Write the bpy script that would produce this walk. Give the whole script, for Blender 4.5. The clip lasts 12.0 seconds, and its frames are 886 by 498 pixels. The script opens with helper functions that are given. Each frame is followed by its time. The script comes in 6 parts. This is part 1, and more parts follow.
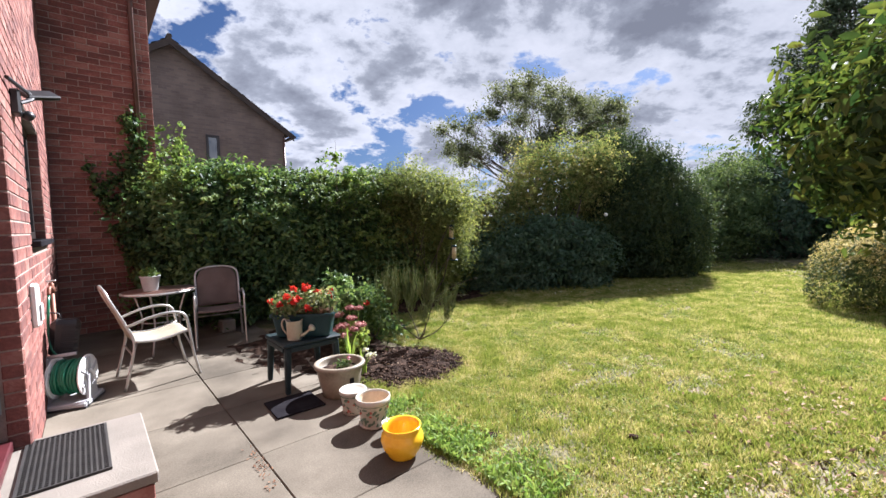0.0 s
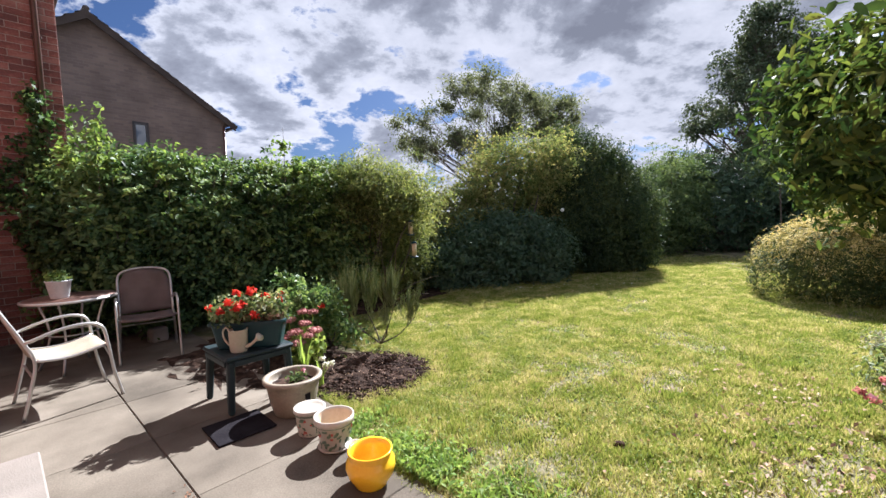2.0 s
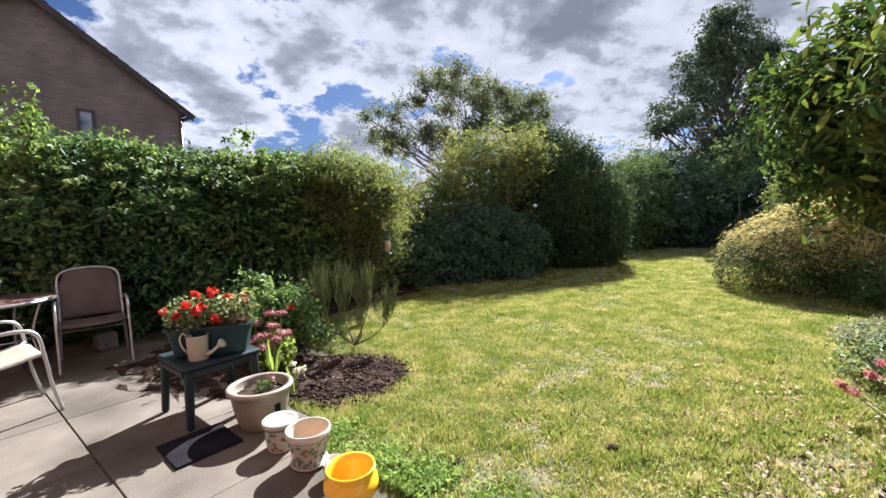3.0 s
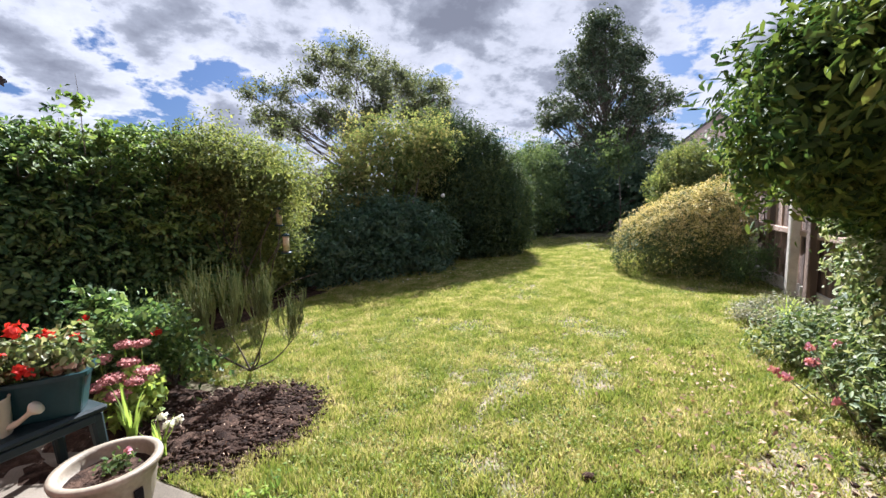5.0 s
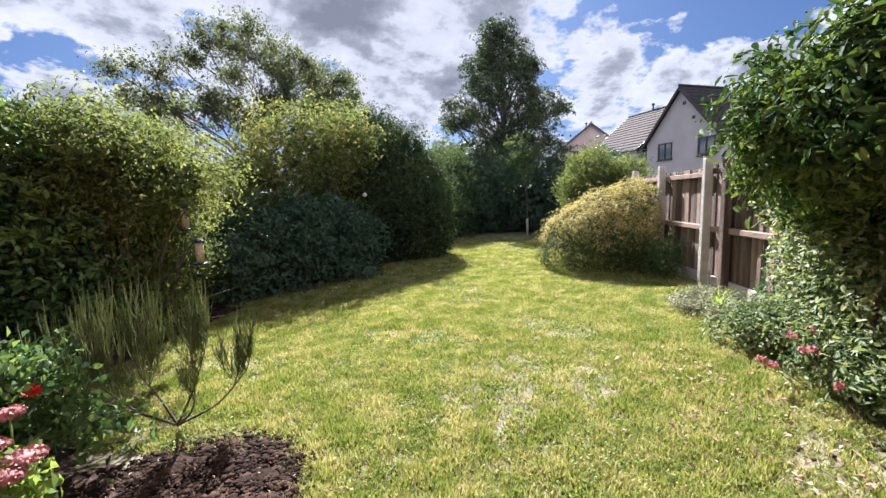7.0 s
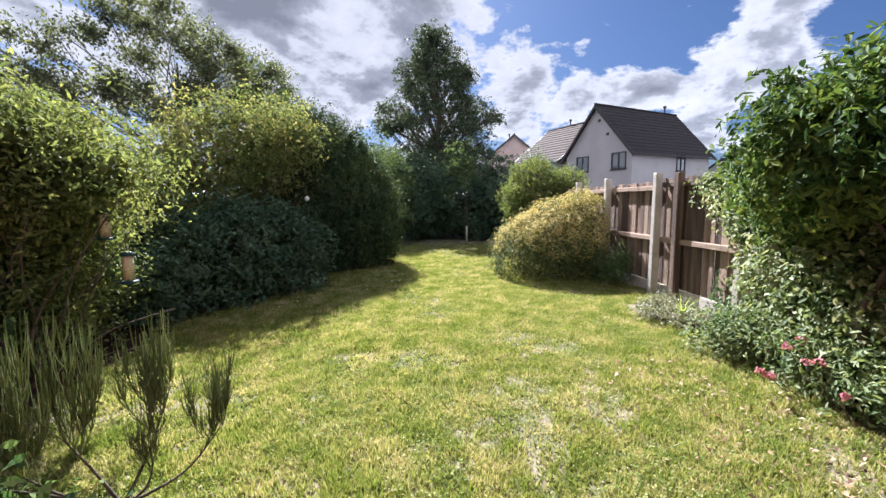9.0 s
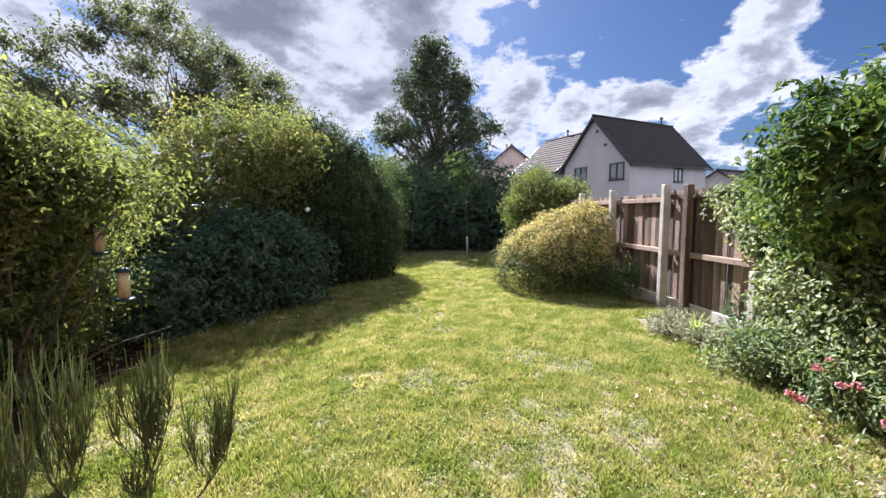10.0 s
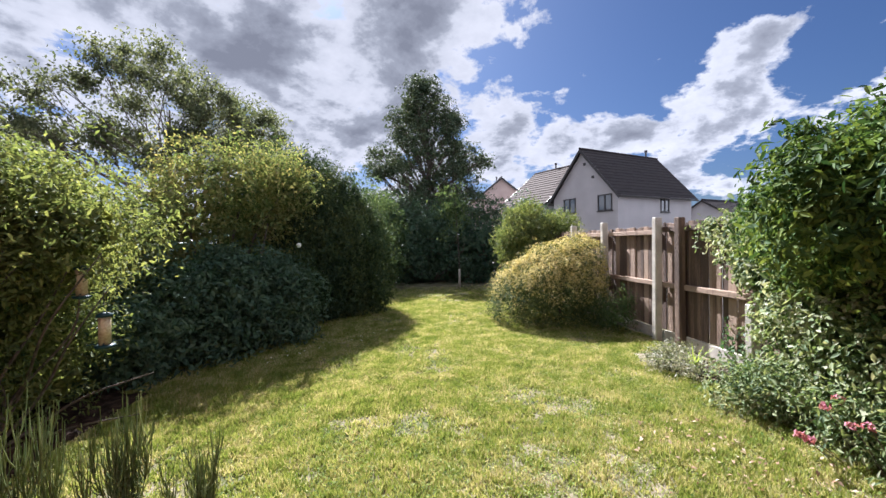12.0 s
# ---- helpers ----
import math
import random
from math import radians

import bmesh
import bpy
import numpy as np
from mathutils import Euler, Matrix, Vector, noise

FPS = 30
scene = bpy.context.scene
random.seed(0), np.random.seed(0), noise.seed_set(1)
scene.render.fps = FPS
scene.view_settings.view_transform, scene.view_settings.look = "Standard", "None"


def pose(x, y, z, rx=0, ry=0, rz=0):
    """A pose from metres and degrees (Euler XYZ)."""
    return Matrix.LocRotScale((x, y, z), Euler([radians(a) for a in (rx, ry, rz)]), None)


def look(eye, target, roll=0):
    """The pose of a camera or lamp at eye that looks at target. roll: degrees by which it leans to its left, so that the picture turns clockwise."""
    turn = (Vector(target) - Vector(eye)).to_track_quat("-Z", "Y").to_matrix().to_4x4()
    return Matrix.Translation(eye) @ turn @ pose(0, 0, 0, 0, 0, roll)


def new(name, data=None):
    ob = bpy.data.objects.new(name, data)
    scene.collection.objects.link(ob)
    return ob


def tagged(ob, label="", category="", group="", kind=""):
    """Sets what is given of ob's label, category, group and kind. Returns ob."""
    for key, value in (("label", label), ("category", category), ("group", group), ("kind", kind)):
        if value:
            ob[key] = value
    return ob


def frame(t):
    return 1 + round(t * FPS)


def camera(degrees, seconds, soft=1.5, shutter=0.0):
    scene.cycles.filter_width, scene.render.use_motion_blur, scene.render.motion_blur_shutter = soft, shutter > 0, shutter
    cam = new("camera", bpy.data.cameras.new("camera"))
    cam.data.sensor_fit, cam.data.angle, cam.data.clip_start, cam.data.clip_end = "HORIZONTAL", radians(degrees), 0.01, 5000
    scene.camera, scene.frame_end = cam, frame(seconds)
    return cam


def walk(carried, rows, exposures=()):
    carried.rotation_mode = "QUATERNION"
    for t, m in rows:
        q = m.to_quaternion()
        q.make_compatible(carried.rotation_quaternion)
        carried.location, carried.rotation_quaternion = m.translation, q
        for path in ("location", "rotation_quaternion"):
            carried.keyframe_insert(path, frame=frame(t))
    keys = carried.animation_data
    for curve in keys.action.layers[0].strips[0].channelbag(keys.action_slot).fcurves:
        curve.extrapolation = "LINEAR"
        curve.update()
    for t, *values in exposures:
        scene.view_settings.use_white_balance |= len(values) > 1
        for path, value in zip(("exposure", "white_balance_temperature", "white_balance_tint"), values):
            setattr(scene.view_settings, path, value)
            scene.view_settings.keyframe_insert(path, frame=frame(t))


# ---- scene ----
cam = camera(94.4, 12.0)
PATH = [
    (0, (-0.006, 0.061, 1.416), (-0.017, 2.057, 1.289), -1.5),
    (0.5, (-0.052, 0.084, 1.416), (-0.008, 2.079, 1.286), -1.4),
    (1, (-0.087, 0.117, 1.411), (0.009, 2.111, 1.281), -1.5),
    (1.5, (-0.107, 0.218, 1.399), (0.051, 2.207, 1.26), -1.5),
    (2, (-0.118, 0.376, 1.398), (0.103, 2.358, 1.248), -1.6),
    (2.5, (-0.121, 0.465, 1.394), (0.166, 2.438, 1.235), -1.7),
    (3, (-0.186, 0.575, 1.384), (0.185, 2.533, 1.212), -1.5),
    (3.2, (-0.257, 0.624, 1.374), (0.161, 2.573, 1.213), -1.3),
    (4.8, (-0.262, 1.156, 1.406), (0.537, 2.974, 1.17), -1.9),
    (5, (-0.256, 1.207, 1.399), (0.589, 3.005, 1.164), -1.9),
    (5.5, (-0.327, 1.387, 1.386), (0.633, 3.125, 1.142), -1.9),
    (6, (-0.477, 1.592, 1.393), (0.587, 3.267, 1.146), -1.9),
    (6.5, (-0.541, 1.759, 1.378), (0.629, 3.362, 1.132), -1.9),
    (7, (-0.608, 1.974, 1.382), (0.672, 3.491, 1.138), -1.8),
    (7.2, (-0.63, 2.039, 1.391), (0.693, 3.519, 1.145), -1.7),
    (8.8, (-0.792, 2.577, 1.409), (0.745, 3.835, 1.179), -0.7),
    (9, (-0.774, 2.647, 1.419), (0.773, 3.894, 1.193), -0.5),
    (9.5, (-0.735, 2.759, 1.429), (0.822, 3.998, 1.226), -0.5),
    (10, (-0.736, 2.83, 1.451), (0.825, 4.066, 1.271), -0.4),
    (10.5, (-0.754, 2.861, 1.461), (0.814, 4.094, 1.313), -0.4),
    (11, (-0.752, 2.872, 1.478), (0.825, 4.097, 1.363), -0.5),
    (11.5, (-0.727, 2.88, 1.491), (0.859, 4.097, 1.418), -0.8),
    (12, (-0.706, 2.887, 1.503), (0.888, 4.094, 1.474), -1.0),
]
walk(cam, [(t, look(eye, target, roll)) for t, eye, target, roll in PATH], exposures=((0, 1.95, 5760, 16), (3, 2.0, 5740, 16), (6, 2.1, 5720, 16), (9.5, 2.1, 5720, 16), (12, 2.0, 5760, 16)))

# ---- world, sun, exposure ----
SUN = Vector((0.54, 0.84, 0.0)).normalized() * math.cos(radians(42)) + Vector((0, 0, math.sin(radians(42))))


def build_world():
    world = bpy.data.worlds.new("world")
    world.use_nodes = True
    scene.world = world
    nt = world.node_tree
    nt.nodes.clear()
    out = nt.nodes.new("ShaderNodeOutputWorld")
    bg = nt.nodes.new("ShaderNodeBackground")
    sky = nt.nodes.new("ShaderNodeTexSky")
    sky.sky_type = "NISHITA"
    sky.sun_disc = False
    sky.sun_elevation = radians(42)
    sky.sun_rotation = math.atan2(SUN.x, SUN.y)
    sky.air_density, sky.dust_density, sky.ozone_density = 1.0, 1.6, 2.0
    co = nt.nodes.new("ShaderNodeTexCoord")
    sep = nt.nodes.new("ShaderNodeSeparateXYZ")
    nt.links.new(co.outputs["Generated"], sep.inputs[0])

    def math_node(op, a, b=None):
        n = nt.nodes.new("ShaderNodeMath")
        n.operation = op
        for k, v in enumerate((a, b)):
            if v is None:
                continue
            if isinstance(v, (int, float)):
                n.inputs[k].default_value = v
            else:
                nt.links.new(v, n.inputs[k])
        return n.outputs[0]

    z = math_node("ADD", math_node("MAXIMUM", sep.outputs[2], 0.0), 0.34)
    flat = nt.nodes.new("ShaderNodeCombineXYZ")
    nt.links.new(math_node("DIVIDE", sep.outputs[0], z), flat.inputs[0])
    nt.links.new(math_node("DIVIDE", sep.outputs[1], z), flat.inputs[1])

    def cloud(scale, detail, rough, shift):
        m = nt.nodes.new("ShaderNodeMapping")
        m.inputs["Location"].default_value = shift
        nt.links.new(flat.outputs[0], m.inputs["Vector"])
        n = nt.nodes.new("ShaderNodeTexNoise")
        n.inputs["Scale"].default_value, n.inputs["Detail"].default_value = scale, detail
        n.inputs["Roughness"].default_value, n.inputs["Distortion"].default_value = rough, 0.1
        nt.links.new(m.outputs[0], n.inputs["Vector"])
        return n.outputs["Fac"]

    def ramp(value, stops):
        r = nt.nodes.new("ShaderNodeValToRGB")
        nt.links.new(value, r.inputs[0])
        e = r.color_ramp.elements
        while len(e) < len(stops):
            e.new(0.5)
        for k, (p, c) in enumerate(stops):
            e[k].position, e[k].color = p, (*c, 1)
        return r.outputs["Color"]

    shape = cloud(3.7, 12, 0.60, (3.1, 1.7, 0))
    # fewer clouds towards the east
    east = nt.nodes.new("ShaderNodeVectorMath")
    east.operation = "DOT_PRODUCT"
    nt.links.new(co.outputs["Generated"], east.inputs[0])
    east.inputs[1].default_value = (0.99, -0.12, 0.0)
    thin = math_node("MULTIPLY", math_node("MAXIMUM", math_node("SUBTRACT", east.outputs["Value"], 0.70), 0.0), 0.22)
    shape = math_node("SUBTRACT", shape, thin)
    # the larger cloud banks and the open blue between them
    for way, reach, add in (((0.558, 0.701, 0.444), 0.026, 0.085), ((0.948, 0.085, 0.306), 0.006, 0.13), ((0.758, 0.464, 0.458), 0.004, 0.10), ((0.125, 0.928, 0.35), 0.016, 0.05), ((0.484, 0.804, 0.345), 0.014, 0.05),
                            ((-0.258, 0.884, 0.39), 0.012, 0.04), ((0.867, 0.26, 0.424), 0.022, -0.15), ((0.90, 0.06, 0.44), 0.014, -0.14), ((0.845, 0.41, 0.255), 0.004, 0.12), ((0.93, 0.27, 0.215), 0.004, 0.11), ((0.975, 0.125, 0.19), 0.004, 0.08), ((-0.27, 0.92, 0.27), 0.012, 0.03)):
        dotted = nt.nodes.new("ShaderNodeVectorMath")
        dotted.operation = "DOT_PRODUCT"
        nt.links.new(co.outputs["Generated"], dotted.inputs[0])
        dotted.inputs[1].default_value = Vector(way).normalized()
        near = math_node("MAXIMUM", math_node("SUBTRACT", dotted.outputs["Value"], 1.0 - 2 * reach), 0.0)
        shape = math_node("ADD", shape, math_node("MULTIPLY", near, add / (2 * reach)))
    cover = ramp(shape, [(0.43, (0, 0, 0)), (0.485, (1, 1, 1))])
    thick = math_node("ADD", math_node("MULTIPLY", shape, 0.6), math_node("MULTIPLY", cloud(3.7, 12, 0.62, (3.14, 1.80, 0)), 0.4))
    body = ramp(thick, [(0.46, (3.6, 3.6, 3.66)), (0.53, (3.1, 3.14, 3.24)), (0.58, (1.8, 1.87, 2.03)), (0.66, (1.15, 1.2, 1.36))])
    # clouds away from the sun, facing it, are brightened as added fill light
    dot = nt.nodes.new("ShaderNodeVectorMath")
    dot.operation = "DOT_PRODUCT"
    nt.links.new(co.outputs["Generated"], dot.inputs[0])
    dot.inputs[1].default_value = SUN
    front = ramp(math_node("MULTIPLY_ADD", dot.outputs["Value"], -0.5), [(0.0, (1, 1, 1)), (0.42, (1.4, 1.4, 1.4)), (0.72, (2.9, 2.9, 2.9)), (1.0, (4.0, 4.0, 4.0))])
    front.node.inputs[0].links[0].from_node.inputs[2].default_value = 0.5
    fill_mix = nt.nodes.new("ShaderNodeMix")
    fill_mix.data_type, fill_mix.blend_type = "RGBA", "MULTIPLY"
    fill_mix.inputs[0].default_value = 1.0
    nt.links.new(body, fill_mix.inputs[6])
    nt.links.new(front, fill_mix.inputs[7])
    body = fill_mix.outputs[2]
    deep = nt.nodes.new("ShaderNodeMix")
    deep.data_type, deep.blend_type = "RGBA", "MULTIPLY"
    deep.inputs[0].default_value = 1.0
    deep.inputs[7].default_value = (0.21, 0.265, 0.35, 1)
    nt.links.new(sky.outputs[0], deep.inputs[6])
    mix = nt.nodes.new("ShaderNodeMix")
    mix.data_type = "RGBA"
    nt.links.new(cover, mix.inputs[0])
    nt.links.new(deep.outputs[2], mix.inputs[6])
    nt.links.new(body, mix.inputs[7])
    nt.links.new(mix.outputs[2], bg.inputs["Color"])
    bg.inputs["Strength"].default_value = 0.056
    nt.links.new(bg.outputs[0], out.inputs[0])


build_world()
sun = new("sun", bpy.data.lights.new("sun", "SUN"))
sun.data.energy, sun.data.angle, sun.data.color = 5.0, radians(0.53), (1.0, 0.95, 0.88)
sun.matrix_world = look(SUN * 60, (0, 0, 0))

# ---- plan: u runs along the garden, v across it to the hedge ----
TURN = radians(43)
CU, SU = math.cos(TURN), math.sin(TURN)
UV = Matrix.Rotation(TURN, 4, "Z")


def at(u, v, z=0.0):
    return Vector((u * CU - v * SU, u * SU + v * CU, z))


HT = radians(41.2)
CH, SH = math.cos(HT), math.sin(HT)
HOUSE = Matrix.Rotation(HT, 4, "Z")


def hat(u, v, z=0.0):
    """The same for the house, which stands a little turned to the fence."""
    return Vector((u * CH - v * SH, u * SH + v * CH, z))


def hpose(u, v, z=0.0, turn=0.0):
    return Matrix.Translation(hat(u, v, z)) @ Matrix.Rotation(HT + radians(turn), 4, "Z")


# ---- materials ----
def material(name, colours, scale=6.0, rough=0.7, metal=0.0, bump=0.2, fine=60.0, spread=(0.3, 0.7), per="", vary=0.0, spec=0.5, leaf=0.0):
    """Noise at two scales between the colours; per: 'object' or 'island' random shade."""
    m = bpy.data.materials.new(name)
    m.use_nodes = True
    nt = m.node_tree
    p = nt.nodes["Principled BSDF"]
    p.inputs["Roughness"].default_value, p.inputs["Metallic"].default_value = rough, metal
    p.inputs["Specular IOR Level"].default_value = spec
    co = nt.nodes.new("ShaderNodeTexCoord")
    n1 = nt.nodes.new("ShaderNodeTexNoise")
    n1.inputs["Scale"].default_value, n1.inputs["Detail"].default_value = scale, 6
    n2 = nt.nodes.new("ShaderNodeTexNoise")
    n2.inputs["Scale"].default_value, n2.inputs["Detail"].default_value = fine, 4
    for n in (n1, n2):
        nt.links.new(co.outputs["Object"], n.inputs["Vector"])
    add = nt.nodes.new("ShaderNodeMath")
    add.operation = "MULTIPLY_ADD"
    nt.links.new(n2.outputs["Fac"], add.inputs[0])
    add.inputs[1].default_value = 0.45
    nt.links.new(n1.outputs["Fac"], add.inputs[2])
    sub = nt.nodes.new("ShaderNodeMath")
    sub.operation = "SUBTRACT"
    nt.links.new(add.outputs[0], sub.inputs[0])
    sub.inputs[1].default_value = 0.225
    src = sub.outputs[0]
    if per:
        info = nt.nodes.new("ShaderNodeObjectInfo" if per == "object" else "ShaderNodeNewGeometry")
        rnd = info.outputs["Random" if per == "object" else "Random Per Island"]
        mul = nt.nodes.new("ShaderNodeMath")
        mul.operation = "MULTIPLY_ADD"
        nt.links.new(rnd, mul.inputs[0])
        mul.inputs[1].default_value = vary
        sh = nt.nodes.new("ShaderNodeMath")
        sh.operation = "SUBTRACT"
        nt.links.new(src, sh.inputs[0])
        sh.inputs[1].default_value = vary / 2
        nt.links.new(sh.outputs[0], mul.inputs[2])
        src = mul.outputs[0]
    r = nt.nodes.new("ShaderNodeValToRGB")
    e = r.color_ramp.elements
    while len(e) < len(colours):
        e.new(0.5)
    for k, c in enumerate(colours):
        e[k].position = spread[0] + (spread[1] - spread[0]) * k / max(1, len(colours) - 1)
        e[k].color = (*c, 1)
    nt.links.new(src, r.inputs[0])
    nt.links.new(r.outputs[0], p.inputs["Base Color"])
    if bump:
        b = nt.nodes.new("ShaderNodeBump")
        b.inputs["Strength"].default_value, b.inputs["Distance"].default_value = bump, 0.01
        nt.links.new(n2.outputs["Fac"], b.inputs["Height"])
        nt.links.new(b.outputs[0], p.inputs["Normal"])
    if leaf:
        t = nt.nodes.new("ShaderNodeBsdfTranslucent")
        br = nt.nodes.new("ShaderNodeMix")
        br.data_type, br.blend_type = "RGBA", "MULTIPLY"
        br.inputs[0].default_value = 1.0
        br.inputs[7].default_value = (1.3, 1.25, 0.75, 1)
        nt.links.new(r.outputs[0], br.inputs[6])
        nt.links.new(br.outputs[2], t.inputs["Color"])
        mx = nt.nodes.new("ShaderNodeMixShader")
        mx.inputs[0].default_value = leaf
        nt.links.new(p.outputs[0], mx.inputs[1])
        nt.links.new(t.outputs[0], mx.inputs[2])
        nt.links.new(mx.outputs[0], nt.nodes["Material Output"].inputs["Surface"])
    return m


def leafmat(name, *cols, gloss=0.6, leaf=0.36, spec=0.2):
    cols = [(1.25 * r, 1.15 * g, 1.7 * b + 0.004) for r, g, b in cols]
    return material(name, cols, scale=1.3, fine=14, rough=gloss, bump=0, per="island", vary=0.55, spread=(0.2, 0.8), leaf=leaf, spec=spec)


M = {}
M["brick"] = material("brick", [(0.115, 0.045, 0.037), (0.165, 0.060, 0.046), (0.23, 0.088, 0.066), (0.285, 0.14, 0.108)], 3.5, 0.85, bump=0.6, fine=45, per="object", vary=0.34)
M["brick_rest"] = material("brick rest", [(0.115, 0.045, 0.037), (0.165, 0.060, 0.046), (0.23, 0.088, 0.066), (0.285, 0.14, 0.108)], 3.5, 0.85, bump=0.6, fine=45, per="island", vary=0.34)
M["mortar"] = material("mortar", [(0.23, 0.18, 0.148), (0.35, 0.29, 0.24)], 5, 0.95, bump=0.5)
M["brown_brick"] = material("brown brick", [(0.13, 0.085, 0.06), (0.20, 0.135, 0.095), (0.26, 0.18, 0.13)], 5, 0.9, bump=0.4, per="island", vary=0.5)
M["paving"] = material("paving", [(0.070, 0.060, 0.045), (0.108, 0.093, 0.070), (0.140, 0.121, 0.092), (0.188, 0.165, 0.128)], 1.7, 0.9, bump=0.08, fine=130, per="object", vary=0.14, spread=(0.30, 0.70), spec=0.2)
M["joint"] = material("joint", [(0.04, 0.032, 0.025), (0.12, 0.095, 0.078)], 20, 0.95)
M["stone"] = material("step stone", [(0.145, 0.128, 0.105), (0.205, 0.181, 0.15)], 4, 0.8, bump=0.3, fine=120)
M["soil"] = material("soil", [(0.012, 0.008, 0.006), (0.036, 0.022, 0.015), (0.085, 0.054, 0.037)], 14, 0.95, bump=1.0, fine=90, spec=0.1)
M["lawn"] = material("lawn", [(0.075, 0.085, 0.038), (0.12, 0.118, 0.06), (0.17, 0.15, 0.095), (0.235, 0.20, 0.14)], 2.6, 0.95, bump=0.9, fine=38, spread=(0.34, 0.64), spec=0.1)
M["far_ground"] = material("far ground", [(0.05, 0.05, 0.045), (0.09, 0.085, 0.075)], 0.6, 0.95, bump=0)
M["grass"] = material("grass", [(0.135, 0.19, 0.042), (0.232, 0.272, 0.074), (0.34, 0.335, 0.14), (0.50, 0.44, 0.29)], 3.4, 0.6, bump=0, fine=11, per="island", vary=0.46, spread=(0.29, 0.79), leaf=0.4, spec=0.12)
M["ivy"] = leafmat("ivy", (0.024, 0.058, 0.014), (0.046, 0.10, 0.024), (0.08, 0.15, 0.034), (0.15, 0.235, 0.055), gloss=0.5, leaf=0.38)
M["privet"] = leafmat("privet", (0.06, 0.092, 0.022), (0.11, 0.15, 0.034), (0.20, 0.235, 0.055), leaf=0.5, gloss=0.65, spec=0.15)
M["dark_shrub"] = leafmat("dark shrub", (0.03, 0.066, 0.027), (0.052, 0.10, 0.038), (0.085, 0.135, 0.05), gloss=0.5, leaf=0.3)
M["conifer"] = leafmat("conifer", (0.018, 0.036, 0.012), (0.032, 0.058, 0.017), (0.075, 0.105, 0.026), gloss=0.65, leaf=0.32, spec=0.12)
M["tree_leaf"] = leafmat("tree leaf", (0.045, 0.08, 0.022), (0.075, 0.125, 0.034), (0.13, 0.18, 0.05), leaf=0.38, gloss=0.8, spec=0.06)
M["airy"] = leafmat("airy leaf", (0.05, 0.072, 0.026), (0.085, 0.11, 0.04), (0.14, 0.165, 0.07), leaf=0.4, gloss=0.65, spec=0.15)
M["olive"] = leafmat("olive leaf", (0.06, 0.10, 0.024), (0.11, 0.15, 0.036), (0.17, 0.205, 0.052), (0.235, 0.225, 0.065), leaf=0.5, gloss=0.85, spec=0.04)
M["far_tree"] = leafmat("far tree leaf", (0.034, 0.056, 0.02), (0.05, 0.078, 0.028), (0.085, 0.112, 0.038), leaf=0.2, gloss=0.65, spec=0.12)
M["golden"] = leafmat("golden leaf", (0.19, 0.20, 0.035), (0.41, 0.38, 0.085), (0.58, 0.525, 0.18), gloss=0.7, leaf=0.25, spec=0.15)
M["bright"] = leafmat("bright leaf", (0.05, 0.10, 0.018), (0.11, 0.19, 0.032), (0.21, 0.29, 0.06), leaf=0.45)
M["variegated"] = leafmat("variegated leaf", (0.045, 0.085, 0.022), (0.10, 0.155, 0.04), (0.19, 0.245, 0.075), (0.32, 0.355, 0.17), gloss=0.6, leaf=0.35, spec=0.2)
M["laurel"] = leafmat("laurel leaf", (0.018, 0.045, 0.009), (0.038, 0.08, 0.014), (0.075, 0.128, 0.02), (0.14, 0.20, 0.03), gloss=0.68, leaf=0.26, spec=0.12)
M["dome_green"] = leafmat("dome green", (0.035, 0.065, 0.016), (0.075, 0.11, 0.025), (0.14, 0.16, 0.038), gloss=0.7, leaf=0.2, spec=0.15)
M["silver"] = leafmat("silver leaf", (0.09, 0.12, 0.045), (0.19, 0.22, 0.10), (0.36, 0.37, 0.21), gloss=0.8, leaf=0.25, spec=0.1)
M["bark"] = material("bark", [(0.035, 0.028, 0.022), (0.085, 0.068, 0.052), (0.15, 0.125, 0.10)], 14, 0.95, bump=0.8)
M["fence_wood"] = material("fence wood", [(0.075, 0.048, 0.034), (0.17, 0.112, 0.077), (0.30, 0.215, 0.155)], 3.0, 0.9, bump=0.6, fine=45, per="object", vary=0.6)
wood_map = M["fence_wood"].node_tree.nodes.new("ShaderNodeMapping")
wood_map.inputs["Scale"].default_value = (5.0, 5.0, 0.35)
for link in list(M["fence_wood"].node_tree.links):
    if link.from_node.type == "TEX_COORD":
        target_socket = link.to_socket
        M["fence_wood"].node_tree.links.new(link.from_socket, wood_map.inputs["Vector"])
        M["fence_wood"].node_tree.links.new(wood_map.outputs["Vector"], target_socket)
M["concrete"] = material("concrete post", [(0.36, 0.33, 0.28), (0.50, 0.46, 0.40)], 7, 0.9, bump=0.5)
M["render_wall"] = material("rendered wall", [(0.38, 0.355, 0.355), (0.45, 0.425, 0.425)], 0.8, 0.9, bump=0.2)
M["roof_tile"] = material("roof tile", [(0.022, 0.019, 0.020), (0.042, 0.036, 0.036)], 3, 0.85, bump=0.3, per="island", vary=0.4, spec=0.2)
M["roof_brown"] = material("brown roof tile", [(0.045, 0.036, 0.032), (0.075, 0.060, 0.052)], 3, 0.9, bump=0.3, per="island", vary=0.4, spec=0.15)
M["dark_frame"] = material("dark frame", [(0.018, 0.014, 0.013), (0.035, 0.027, 0.024)], 8, 0.35, bump=0.05)
M["white_pvc"] = material("white plastic", [(0.70, 0.70, 0.68), (0.80, 0.80, 0.78)], 8, 0.35, bump=0.03)
M["pipe"] = material("brown pipe", [(0.06, 0.030, 0.022), (0.10, 0.05, 0.04)], 8, 0.4, bump=0.05)
